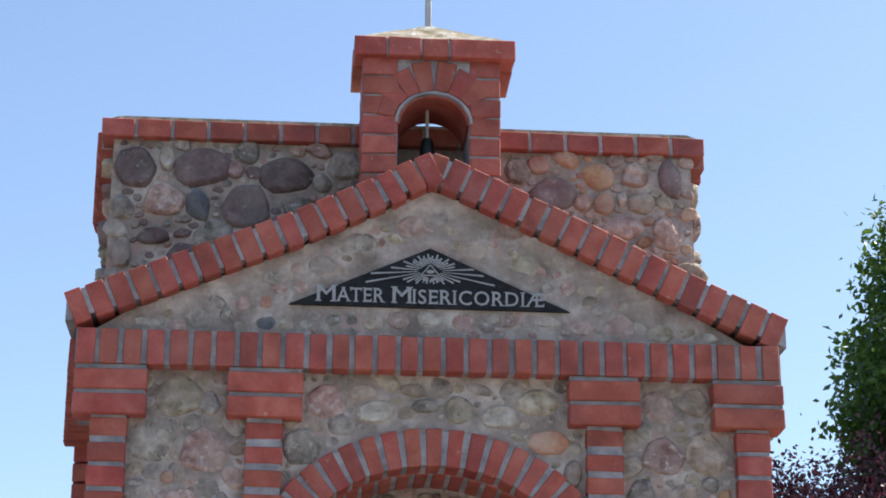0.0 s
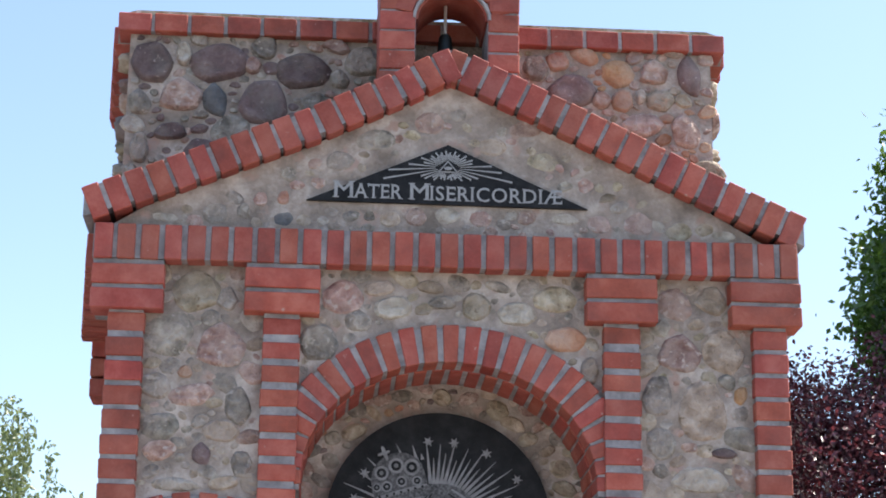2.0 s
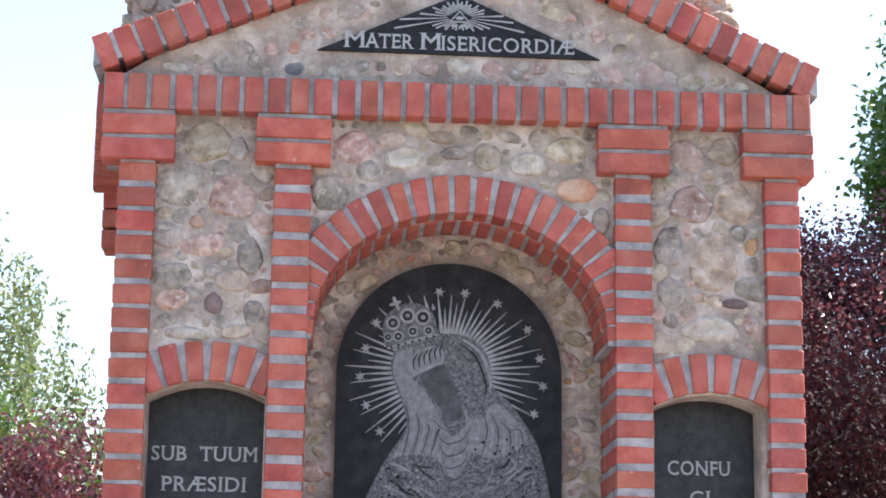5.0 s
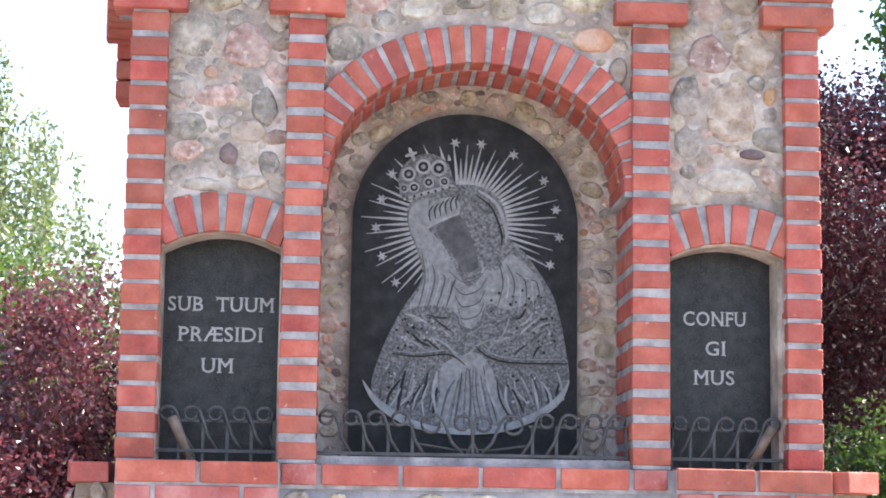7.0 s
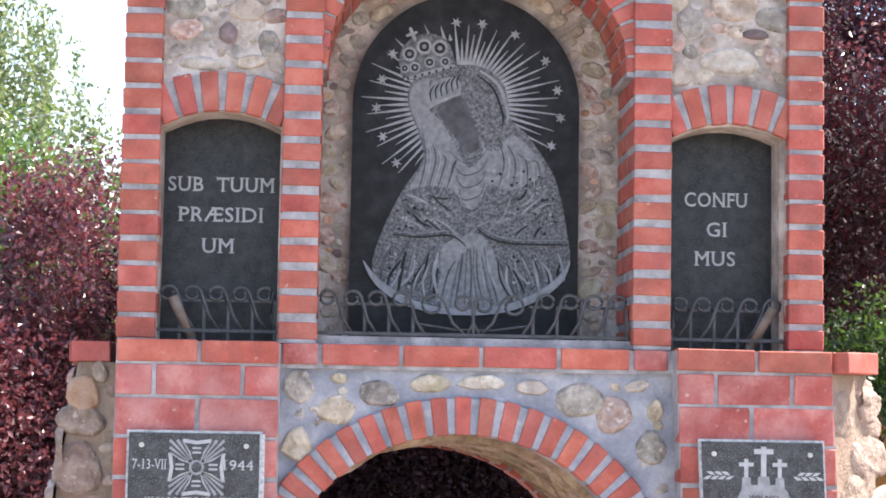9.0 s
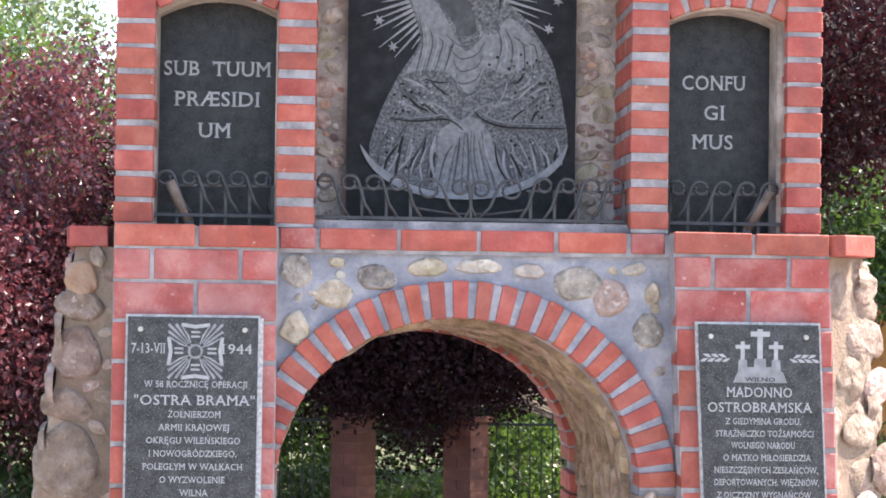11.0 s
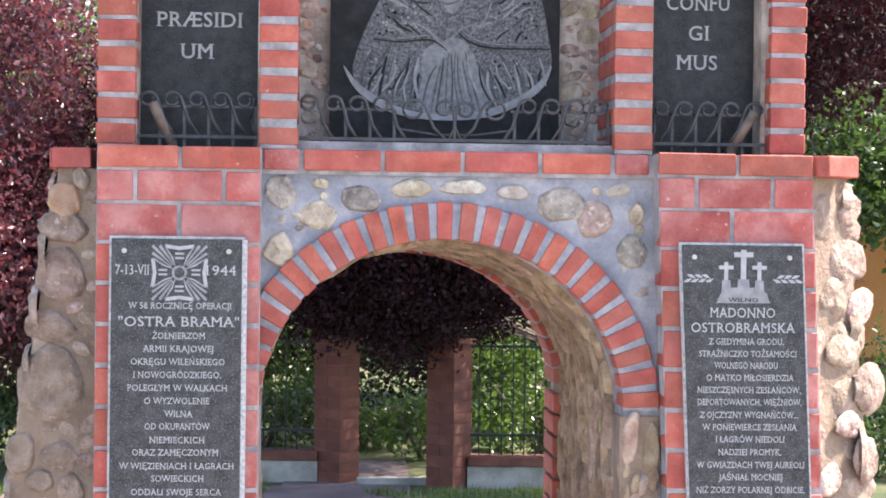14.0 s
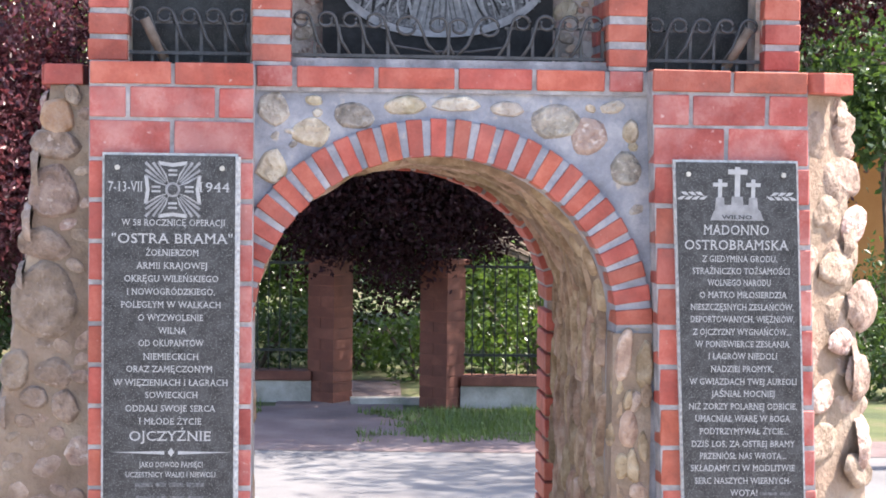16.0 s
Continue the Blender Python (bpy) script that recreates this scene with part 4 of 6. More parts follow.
for k in range(900):
    u, v = random.uniform(0.506, 0.62), random.uniform(0.02, 1.10)
    w, h = random.uniform(0.03, 0.065), random.uniform(0.07, 0.2)
    if any(abs(u - p) < (w + q) * 0.31 and abs(v - o) < (h + g) * 0.33 for p, o, q, g in spots):
        continue
    spots.append((u, v, w, h))
    flake(jamb, pose(u, 0.004 if u < 0.53 else -0.008, v, 0, random.uniform(-12, 12), -38 if u < 0.53 else 0), w, h, 0.032)

# ---- plates, lettering, railings, bell ----
def add_tube(bm, pts, radius, sides=6):
    pts = [Vector(p) for p in pts]
    rings = []
    for i, p in enumerate(pts):
        way = (pts[min(i + 1, len(pts) - 1)] - pts[max(i - 1, 0)]).normalized()
        turn = way.to_track_quat("Z", "Y").to_matrix()
        r = radius[i] if isinstance(radius, (list, tuple)) else radius
        rings.append([bm.verts.new(p + turn @ Vector((r * math.cos(2 * math.pi * k / sides), r * math.sin(2 * math.pi * k / sides), 0))) for k in range(sides)])
    for a, b in zip(rings, rings[1:]):
        for k in range(sides):
            bm.faces.new((a[k], a[(k + 1) % sides], b[(k + 1) % sides], b[k]))
    bm.faces.new(rings[0][::-1])
    bm.faces.new(rings[-1])
    return bm


def tube(pts, radius, sides=6):
    return add_tube(bmesh.new(), pts, radius, sides)


CAP = 0.69


def serifs(verts, faces):
    """Fine slabs across the ends of the stems of one letter (font units), as more vertices and faces."""
    ends = {0: set(), 1: set()}
    for f in faces:
        for a, b in zip(f, f[1:] + f[:1]):
            p, q = verts[a], verts[b]
            if abs(p[1] - q[1]) < 0.002 and abs(p[0] - q[0]) > 0.06:
                for side, level in ((0, 0.0), (1, CAP)):
                    if abs(p[1] - level) < 0.016:
                        ends[side].add((round(min(p[0], q[0]), 2), round(max(p[0], q[0]), 2)))
    boxes = []
    for side, found in ends.items():
        merged = []
        for a, b in sorted(found):
            if merged and a <= merged[-1][1] + 0.02:
                merged[-1][1] = max(merged[-1][1], b)
            else:
                merged.append([a, b])
        z0, z1 = (-0.012, 0.034) if side == 0 else (CAP - 0.034, CAP + 0.012)
        t0, t1 = (0.0, 0.17) if side == 0 else (CAP - 0.17, CAP)
        for a, b in merged:
            if b - a < 0.2:
                boxes.append((a - 0.062, b + 0.062, z0, z1))
            else:
                boxes.append((a - 0.06, a + 0.1, z0, z1))
                if b - a > 0.36:
                    boxes.append((b - 0.03, b + 0.02, t0, t1))
                    if b - a > 0.5:
                        boxes.append((a - 0.02, a + 0.03, t0, t1))
    more_v, more_f, n = [], [], len(verts)
    top = max(v[2] for v in verts)
    for a, b, c, d in boxes:
        k = n + len(more_v)
        more_v += [(a, c, top), (b, c, top), (b, d, top), (a, d, top)]
        more_f.append([k, k + 1, k + 2, k + 3])
    return more_v, more_f


def lettering(parent, words, x0, x1, z, tall, y, mat=LETTER, bold=0.005, name="lettering", apart=False):
    """Words cut to span x0 to x1, centred on z, with capitals of that height, facing -y; serifs on the stems."""
    data = bpy.data.curves.new("words", "FONT")
    data.body, data.size, data.bevel_depth, data.bevel_resolution, data.resolution_u = words, 1.0, bold, 0, 3
    data.space_character = 1.08
    ob = new("words", data)
    bpy.context.view_layer.update()
    me = bpy.data.meshes.new_from_object(ob.evaluated_get(bpy.context.evaluated_depsgraph_get()))
    bpy.data.objects.remove(ob)
    verts = [tuple(v.co) for v in me.vertices]
    faces = [list(p.vertices) for p in me.polygons]
    bpy.data.meshes.remove(me)
    lo, hi = min(v[0] for v in verts), max(v[0] for v in verts)
    # letters are the connected sets of faces
    root = list(range(len(verts)))

    def find(i):
        while root[i] != i:
            root[i] = root[root[i]]
            i = root[i]
        return i

    for f in faces:
        for i in f[1:]:
            root[find(i)] = find(f[0])
    sets = {}
    for f in faces:
        sets.setdefault(find(f[0]), []).append(f)
    # the two skins and the rim of one letter share their width: join what overlaps across
    letters = []
    for fs in sorted(sets.values(), key=lambda q: min(verts[i][0] for f in q for i in f)):
        a, b = min(verts[i][0] for f in fs for i in f), max(verts[i][0] for f in fs for i in f)
        if letters and min(b, letters[-1][1]) - max(a, letters[-1][0]) > 0.7 * min(b - a, letters[-1][1] - letters[-1][0]):
            letters[-1] = [min(a, letters[-1][0]), max(b, letters[-1][1]), letters[-1][2] + fs]
        else:
            letters.append([a, b, list(fs)])
    all_v, all_f = [], []
    for a, b, fs in letters:
        used = sorted({i for f in fs for i in f})
        index = {i: k for k, i in enumerate(used)}
        lv, lf = [verts[i] for i in used], [[index[i] for i in f] for f in fs]
        mv, mf = serifs(lv, lf)
        lv, lf = lv + mv, lf + mf
        lv = [(x0 + (p[0] - lo) / (hi - lo) * (x1 - x0), y - p[2] * tall * 0.6 - (0.0001 if k >= len(used) else 0), z - tall / 2 + p[1] / CAP * tall) for k, p in enumerate(lv)]
        if apart:
            one = bpy.data.meshes.new("letter")
            one.from_pydata(lv, [], lf)
            one.materials.append(mat)
            attach(new("letter", one), parent)
        else:
            k = len(all_v)
            all_v += lv
            all_f += [[i + k for i in f] for f in lf]
    if not apart:
        one = bpy.data.meshes.new("lettering")
        one.from_pydata(all_v, [], all_f)
        one.materials.append(mat)
        attach(new(name, one), parent)


def flat(name, outline, y, mat, parent, thick=0.0012, label=""):
    return part(name, prism(outline, y - thick, y), mat, parent, label)


def bar(parent, x0, x1, z, tall, y):
    """A line of writing too worn to read: short bars with gaps."""
    x = x0
    for k in range(8):
        w = (0.052, 0.03, 0.041)[k % 3]
        if x + 0.012 > x1:
            break
        e = min(x + w, x1)
        flat("worn_line", [(x, z - tall / 2), (e, z - tall / 2), (e, z + tall / 2), (x, z + tall / 2)], y, SHADED, parent)
        x = e + 0.009


def set_back(ob, k):
    """Enlarge a finished plate k times about a point before the gate, which sets it deeper in its niche."""
    ob.matrix_basis = Matrix.Translation((-0.435, -5.86, 1.71)) @ Matrix.Scale(k, 4) @ Matrix.Translation((0.435, 5.86, -1.71)) @ ob.matrix_basis


# triangular plate in the gable
TX, TZ = -0.019, 3.686
tri = thing("gable_plaque", (TX, 0.01, TZ), "black triangular stone plaque with engraved rays and Latin lettering", "plaque")
part("slab", prism([(-0.47, TZ + 0.002), (0.432, TZ), (TX, 3.889)], 0.002, 0.02), GRANITE, tri)
for words, a, b, z, tall in (("M", -0.382, -0.322, 3.7275, 0.054), ("ATER", -0.318, -0.166, 3.7245, 0.047), ("M", -0.140, -0.080, 3.7275, 0.054), ("ISERICORDI\u00c6", -0.074, 0.348, 3.7235, 0.047)):
    lettering(tri, words, a, b, z, tall, 0.0012, mat=PALE, bold=0.008, apart=True)
# a glory of rays on all sides of a small triangle with an oval
RZ = 3.811
for i in range(46):
    a = 2 * math.pi * (i + 0.5) / 46
    c, t = math.cos(a), math.sin(a)
    room = min((0.058 if t > 0 else 0.044) / max(abs(t), 0.02), 0.245)
    if t > 0:
        room = min(room, 0.066 / (abs(t) + 0.40 * abs(c)))
    far = room * (1.0, 0.72, 0.9, 0.8)[i % 4] * (1.0 if t > 0 else 0.98)
    near = 0.034 / (abs(t) + 0.62 * abs(c)) * 0.8
    if far - near < 0.008:
        continue
    w = 0.0030
    p0, p1 = (TX + near * c, RZ + near * t), (TX + far * c, RZ + far * t)
    flat("ray", [(p0[0] - w * t * 0.3, p0[1] + w * c * 0.3), (p1[0] - w * t, p1[1] + w * c), (p1[0] + w * t, p1[1] - w * c), (p0[0] + w * t * 0.3, p0[1] - w * c * 0.3)], 0.0012, PALE, tri)
flat("triangle_mark", [(TX - 0.034, RZ - 0.017), (TX + 0.034, RZ - 0.017), (TX, RZ + 0.024)], 0.0012, PALE, tri)
flat("triangle_core", [(TX - 0.025, RZ - 0.0125), (TX + 0.025, RZ - 0.0125), (TX, RZ + 0.0175)], 0.0, GRANITE, tri)
flat("oval_mark", [ellipse(TX, RZ - 0.003, 0.013, 0.006, 2 * math.pi * k / 14) for k in range(14)], -0.0012, PALE, tri)

# the large arched plate
PX, PZ, PR, PY = -0.028, 2.68, 0.353, 0.127
icon = thing("icon_plaque", (PX, 0.14, 1.945), "tall arched black granite plaque engraved with a robed figure and rays", "plaque")
part("slab", prism([(PX - PR, 1.945)] + [ellipse(PX, PZ, PR, PR, math.pi - math.pi * i / 36) for i in range(37)] + [(PX + PR, 1.945)], PY, 0.158), GRANITE, icon)


def on_plate(px, py):
    """Place on the plate, from 1.74 mm units across and down."""
    return (px - 614) * 0.001743 - 0.379, 1.947 + (807 - py) * 0.001753


HX, HZ = on_plate(808, 385)
for i in range(52):
    a = math.radians(-26 + 260 * i / 51)
    c, t = math.cos(a), math.sin(a)
    r1 = (0.315 - 0.055 * max(t, 0) ** 2) * (1.0, 0.84, 0.95, 0.78)[i % 4]
    r0 = 0.118 + 0.028 * max(-c, 0)
    if 1.75 < a < 2.5:
        r0 = 0.2
    w = 0.0062
    flat("ray", [(HX + r0 * c + w * t, HZ + r0 * t - w * c), (HX + r1 * c + w * t * 0.12, HZ + r1 * t - w * c * 0.12), (HX + r1 * c - w * t * 0.12, HZ + r1 * t + w * c * 0.12), (HX + r0 * c - w * t, HZ + r0 * t + w * c)], PY - 0.0002, ENGRAVED, icon)
for px, py in ((968, 458), (984, 408), (978, 358), (956, 306), (901, 260), (842, 242), (795, 241), (664, 346), (655, 398), (667, 449), (692, 495), (682, 300)):
    x, z = on_plate(px, py)
    star = []
    for k in range(12):
        r = 0.018 if k % 2 == 0 else 0.0075
        star.append((x + r * math.cos(math.pi * k / 6 + px), z + r * math.sin(math.pi * k / 6 + px)))
    flat("star", star, PY - 0.0022, ENGRAVED, icon)


def bent(points, n=6):
    """A smooth closed line through points of the plate."""
    p = [Vector(on_plate(*q)) for q in points]
    out = []
    for i in range(len(p)):
        a, b, c, d = p[i - 1], p[i], p[(i + 1) % len(p)], p[(i + 2) % len(p)]
        for k in range(n):
            t = k / n
            out.append(tuple(0.5 * ((2 * b) + (c - a) * t + (2 * a - 5 * b + 4 * c - d) * t * t + (3 * b - a - 3 * c + d) * t ** 3)))
    return out


robe = [(712, 392), (716, 352), (760, 328), (815, 316), (856, 326), (884, 356), (894, 410), (925, 440), (962, 492), (980, 530), (996, 600), (1003, 668), (975, 708), (915, 738), (840, 752), (765, 746), (705, 726), (655, 690), (664, 630), (700, 550), (738, 488), (730, 440)]
flat("robed_shape", bent(robe), PY - 0.0015, SHADED, icon, 0.0015, "grey engraved robe shape")


LIFT = [0.0]


def stroke(name, points, width, mat, lift):
    """A tapering line through points of the plate, width in hundredths of its height."""
    p = [Vector(on_plate(*q)) for q in points]
    line = []
    for i in range(len(p) - 1):
        a, b, c, d = p[max(i - 1, 0)], p[i], p[i + 1], p[min(i + 2, len(p) - 1)]
        for k in range(5):
            t = k / 5
            line.append(0.5 * ((2 * b) + (c - a) * t + (2 * a - 5 * b + 4 * c - d) * t * t + (3 * b - a - 3 * c + d) * t ** 3))
    line.append(p[-1])
    one, two = [], []
    for i, q in enumerate(line):
        way = (line[min(i + 1, len(line) - 1)] - line[max(i - 1, 0)]).normalized()
        w = width * 0.00174 * 0.5 * (0.35 + 0.65 * math.sin(math.pi * (i + 0.5) / len(line)))
        one.append((q.x - way.y * w, q.y + way.x * w))
        two.append((q.x + way.y * w, q.y - way.x * w))
    LIFT[0] += 0.000025
    flat(name, one + two[::-1], PY - lift - LIFT[0], mat, icon, 0.0004)


# plain tones: veil, shadow in the hood, collar, hood lining
flat("veil", bent([(714, 392), (720, 356), (748, 344), (745, 392), (775, 425), (800, 470), (822, 500), (845, 475), (838, 420), (850, 440), (872, 470), (900, 440), (955, 494), (940, 520), (890, 540), (858, 530), (828, 575), (790, 540), (745, 535), (716, 540), (742, 490), (734, 440)]), PY - 0.0030, VEIL, icon, 0.0006)
flat("hood_shadow", bent([(764, 396), (798, 374), (814, 384), (832, 428), (838, 466), (808, 474), (800, 452), (776, 422)]), PY - 0.0037, DUSK, icon, 0.0006)
flat("hood_lining", bent([(806, 338), (835, 332), (860, 360), (872, 420), (862, 470), (842, 450), (828, 395), (812, 372)]), PY - 0.0037, SHADED, icon, 0.0006)
stroke("veil_edge", [(838, 326), (872, 352), (889, 400), (887, 420)], 6, ENGRAVED, 0.0044)
stroke("veil_edge", [(832, 334), (862, 358), (880, 402), (880, 424)], 4, GRANITE, 0.0051)
# head band under the crown
flat("head_band", bent([(744, 394), (742, 366), (762, 346), (792, 340), (804, 352), (802, 370), (776, 380)]), PY - 0.0044, VEIL, icon, 0.0004)
for k in range(6):
    x, y = 752 + k * 9.5, 384 - k * 4.6
    stroke("head_band_groove", [(x, y), (x - 2, y - 16), (x + 5, y - 28)], 3, GRANITE, 0.0050)
stroke("head_band_edge", [(745, 398), (770, 383), (804, 369)], 5, ENGRAVED, 0.0056)
# pierced crown with scrolls
flat("crown_dome", bent([(706, 348), (694, 316), (700, 288), (722, 268), (752, 262), (780, 276), (790, 300), (792, 318), (750, 330)]), PY - 0.0040, SHADED, icon, 0.0004)
for px, py, r in ((712, 300, 13), (738, 286, 14), (766, 288, 15), (722, 324, 10), (748, 314, 10), (776, 312, 9), (704, 326, 8)):
    for q, (rr, mat) in enumerate(((r, ENGRAVED), (r * 0.66, GRANITE), (r * 0.3, VEIL))):
        flat("crown_scroll", [on_plate(px + rr * math.cos(2 * math.pi * m / 14), py + rr * math.sin(2 * math.pi * m / 14)) for m in range(14)], PY - 0.0046 - 0.0006 * q, mat, icon, 0.0005)
stroke("crown_band", [(703, 346), (748, 332), (794, 318)], 7, ENGRAVED, 0.0066)
for k in range(7):
    x, y = 710 + k * 12.6, 344 - k * 3.6
    flat("crown_stud", bent([(x - 2.5, y), (x, y - 2.5), (x + 2.5, y), (x, y + 2.5)], 2), PY - 0.0074, GRANITE, icon, 0.0004)
stroke("crown_cross", [(722, 276), (712, 252)], 7, ENGRAVED, 0.0044)
stroke("crown_cross", [(705, 268), (726, 260)], 6, ENGRAVED, 0.0051)
flat("crescent", bent([(636, 668), (664, 700), (715, 732), (770, 748), (830, 751), (890, 742), (950, 716), (985, 688), (1004, 663), (990, 700), (950, 732), (890, 755), (825, 762), (760, 758), (705, 743), (658, 710)], 4), PY - 0.0075, ENGRAVED, icon, 0.0006)
rnd = random.Random(5)
# collar rings and the veil's hanging folds
for k in range(9):
    y = 486 + k * 11
    stroke("fold", [(786 + k * 3, y - 14), (812, y + 6), (840, y - 2), (856 - k, y - 24)], 2.2, (DUSK, VEIL)[k % 2], 0.0046 + 0.0002 * (k % 2))
for k in range(7):
    stroke("fold", [(738 + k * 9, 440 + k * 10), (744 + k * 9, 490), (732 + k * 8, 545)], 2.4, (DUSK, ENGRAVED)[k % 2], 0.0050 + 0.0002 * (k % 2))
    stroke("fold", [(872 + k * 9, 446 + k * 7), (884 + k * 10, 490), (874 + k * 13, 536)], 2.4, (DUSK, ENGRAVED)[k % 2], 0.0050 + 0.0002 * (k % 2))
# mantle: chevron folds on the sleeves, light folds down the middle, broken ones at the hem
for k in range(26):
    right = k % 2
    px, py = (rnd.uniform(880, 985), rnd.uniform(525, 605)) if right else (rnd.uniform(696, 772), rnd.uniform(548, 606))
    dx, dy = (rnd.uniform(-46, -12), rnd.uniform(14, 34)) if right else (rnd.uniform(10, 42), rnd.uniform(4, 26))
    dy = min(dy, 622 - py)
    stroke("fold", [(px, py), (px + dx * 0.5 + rnd.uniform(-5, 5), py + dy * 0.5 + rnd.uniform(-5, 5)), (px + dx, py + dy)], rnd.uniform(2.5, 5.0), (GRANITE, VEIL, DUSK, ENGRAVED)[k // 2 % 4], 0.0036 + 0.0002 * (k % 3))
flat("tunic", bent([(778, 640), (835, 618), (862, 640), (884, 690), (890, 742), (830, 750), (770, 744), (774, 690)]), PY - 0.0042, VEIL, icon, 0.0005)
for k in range(14):
    f = k / 13
    x1, y1 = 774 + 112 * f, 742 + 6 * math.sin(math.pi * f)
    x0 = 800 + 54 * f
    stroke("fold", [(x0, 648 + rnd.uniform(-8, 20)), ((x0 + x1) / 2 + rnd.uniform(-9, 9), 690), (x1, y1)], rnd.uniform(2.0, 4.5), (DUSK, ENGRAVED, SHADED)[k % 3], 0.0050 + 0.0002 * (k % 3))
for side in (0, 1):
    for k in range(20):
        f = k / 19
        x0, x1 = (690 + 84 * f, 668 + 100 * f) if side == 0 else (868 + 116 * f, 890 + 104 * f)
        y1 = 704 + 40 * math.sin(math.pi * (x1 - 640) / 364)
        x0, ya = x0 + rnd.uniform(-8, 8), 644 + rnd.uniform(-6, 40)
        yb = min(y1, ya + rnd.uniform(35, 80))
        stroke("fold", [(x0, ya), ((x0 + x1) / 2 + rnd.uniform(-8, 8), (ya + yb) / 2), (x1, yb)], rnd.uniform(2.5, 6.5), (DUSK, VEIL, GRANITE, ENGRAVED)[k % 4], 0.0036 + 0.0002 * (k % 4))
stroke("sleeve_edge", [(688, 622), (735, 626), (790, 622), (818, 640)], 3, GRANITE, 0.0064)
stroke("sleeve_edge", [(690, 617), (735, 620), (790, 614), (818, 630)], 2.2, VEIL, 0.0070)
stroke("sleeve_edge", [(836, 606), (858, 624), (900, 634), (1000, 634)], 3.5, GRANITE, 0.0064)
stroke("sleeve_edge", [(842, 600), (862, 617), (905, 627), (998, 627)], 2.2, VEIL, 0.0070)
stroke("sleeve_edge", [(756, 590), (786, 606), (812, 630), (840, 604), (872, 590)], 5, VEIL, 0.0062)
for k in range(200):
    px, py = rnd.choice(((rnd.uniform(885, 985), rnd.uniform(550, 622)), (rnd.uniform(692, 762), rnd.uniform(556, 612)), (rnd.uniform(890, 972), rnd.uniform(645, 705)), (rnd.uniform(860, 960), rnd.uniform(505, 545)), (rnd.uniform(675, 765), rnd.uniform(640, 715))))
    r = rnd.uniform(1.5, 3.4)
    flat("brocade", bent([(px - r, py), (px, py - r), (px + r, py), (px, py + r)], 2), PY - 0.0046 - 0.0001 * (k % 5), (VEIL, GRANITE, ENGRAVED)[k % 3], icon, 0.0005)
set_back(icon, 1.029)

# side plates
for words, cx, half, x0, x1, base_row in (((("SUB  TUUM", 295, 481, 327), ("PR\u00c6SIDI", 316, 462, 380), ("UM", 358, 412, 435)), -0.776, 0.177, 275, -0.972, 600),
                                ((("CONFU", 1210, 1323, 352), ("GI", 1250, 1285, 405), ("MUS", 1230, 1302, 457)), 0.762, 0.158, 1178, 0.594, 618)):
    plate = thing("niche_plaque", (cx, 0.1, 1.93), "dark speckled granite plaque with pale Latin lettering in a niche", "plaque", "niche plaques")
    part("slab", prism([(cx - half, 1.927), (cx + half, 1.927), (cx + half, 2.57)] + [(cx + half * s, 2.57 + 0.05 * (1 - s * s)) for s in np.linspace(0.95, -0.95, 15)] + [(cx - half, 2.57)], 0.08, 0.135), DARKSALT, plate)
    for text, a, b, row in words:
        lettering(plate, text, x1 + (a - x0) * 0.00172, x1 + (b - x0) * 0.00172, 1.933 + (base_row - row) * 0.00174, 0.043, 0.0785, mat=PALE, bold=0.010, apart=True)
    set_back(plate, 1.0125)

# plastered reveal beside the narrower plate
part("reveal", box(0.938, 0.958, 0.05, SIDE_BACK - 0.002, LEDGE, 2.585), RENDER, gate, "grey plastered niche reveal")
part("reveal", box(-0.5985, -0.592, 0.05, SIDE_BACK - 0.002, LEDGE, 2.585), RENDER, gate)
# railings
def scroll(x, y, way, r=0.024, rise=0.145, run=0.085):
    """A rod that rises aslant from its foot, bends over and curls in under itself; x is the middle of the curl."""
    z = LEDGE + rise
    pts = [(x + way * run, y, LEDGE + 0.034), (x + way * (run * 0.62), y, LEDGE + 0.034 + (rise - 0.034) * 0.42)]
    for k in range(16):
        a = math.radians(18 + 25 * k)
        q = r * (1.0 - 0.028 * k)
        pts.append((x + way * q * 1.12 * math.cos(a), y, z + q * math.sin(a)))
    return pts


def railing(x0, x1, curls, posts, label):
    rail = thing("niche_railing", ((x0 + x1) / 2, 0.04, LEDGE), label, "railing", "niche railings")
    part("bottom_rail", box(x0, x1, 0.036, 0.046, LEDGE + 0.030, LEDGE + 0.040), IRON, rail)
    for x, way, r, rise, run in curls:
        part("scroll", tube(scroll(x, 0.041, way, r, rise, run), 0.0048, 7), IRON, rail, smooth=True)
    for x, tall in posts:
        part("upright", box(x - 0.0045, x + 0.0045, 0.045, 0.054, LEDGE - 0.004, LEDGE + tall), IRON, rail)
    for a, b in zip(posts, posts[1:]):
        if abs(b[0] - a[0]) < 0.09 and a[1] > 0.12 and b[1] > 0.12:
            part("cross_rail", box(a[0] - 0.012, b[0] - 0.004, 0.044, 0.051, LEDGE + 0.122, LEDGE + 0.129), IRON, rail)
    return rail


SIDE_PITCH = 0.0725
railing(-0.957, -0.597, [(-0.925 + SIDE_PITCH * i, 1, 0.024, 0.145, 0.082 if i < 4 else 0.03) for i in range(5)],
        [(-0.889 + SIDE_PITCH * i, 0.128) for i in range(4)] + [(-0.604, 0.128)], "low black wrought-iron scroll railing before a niche")
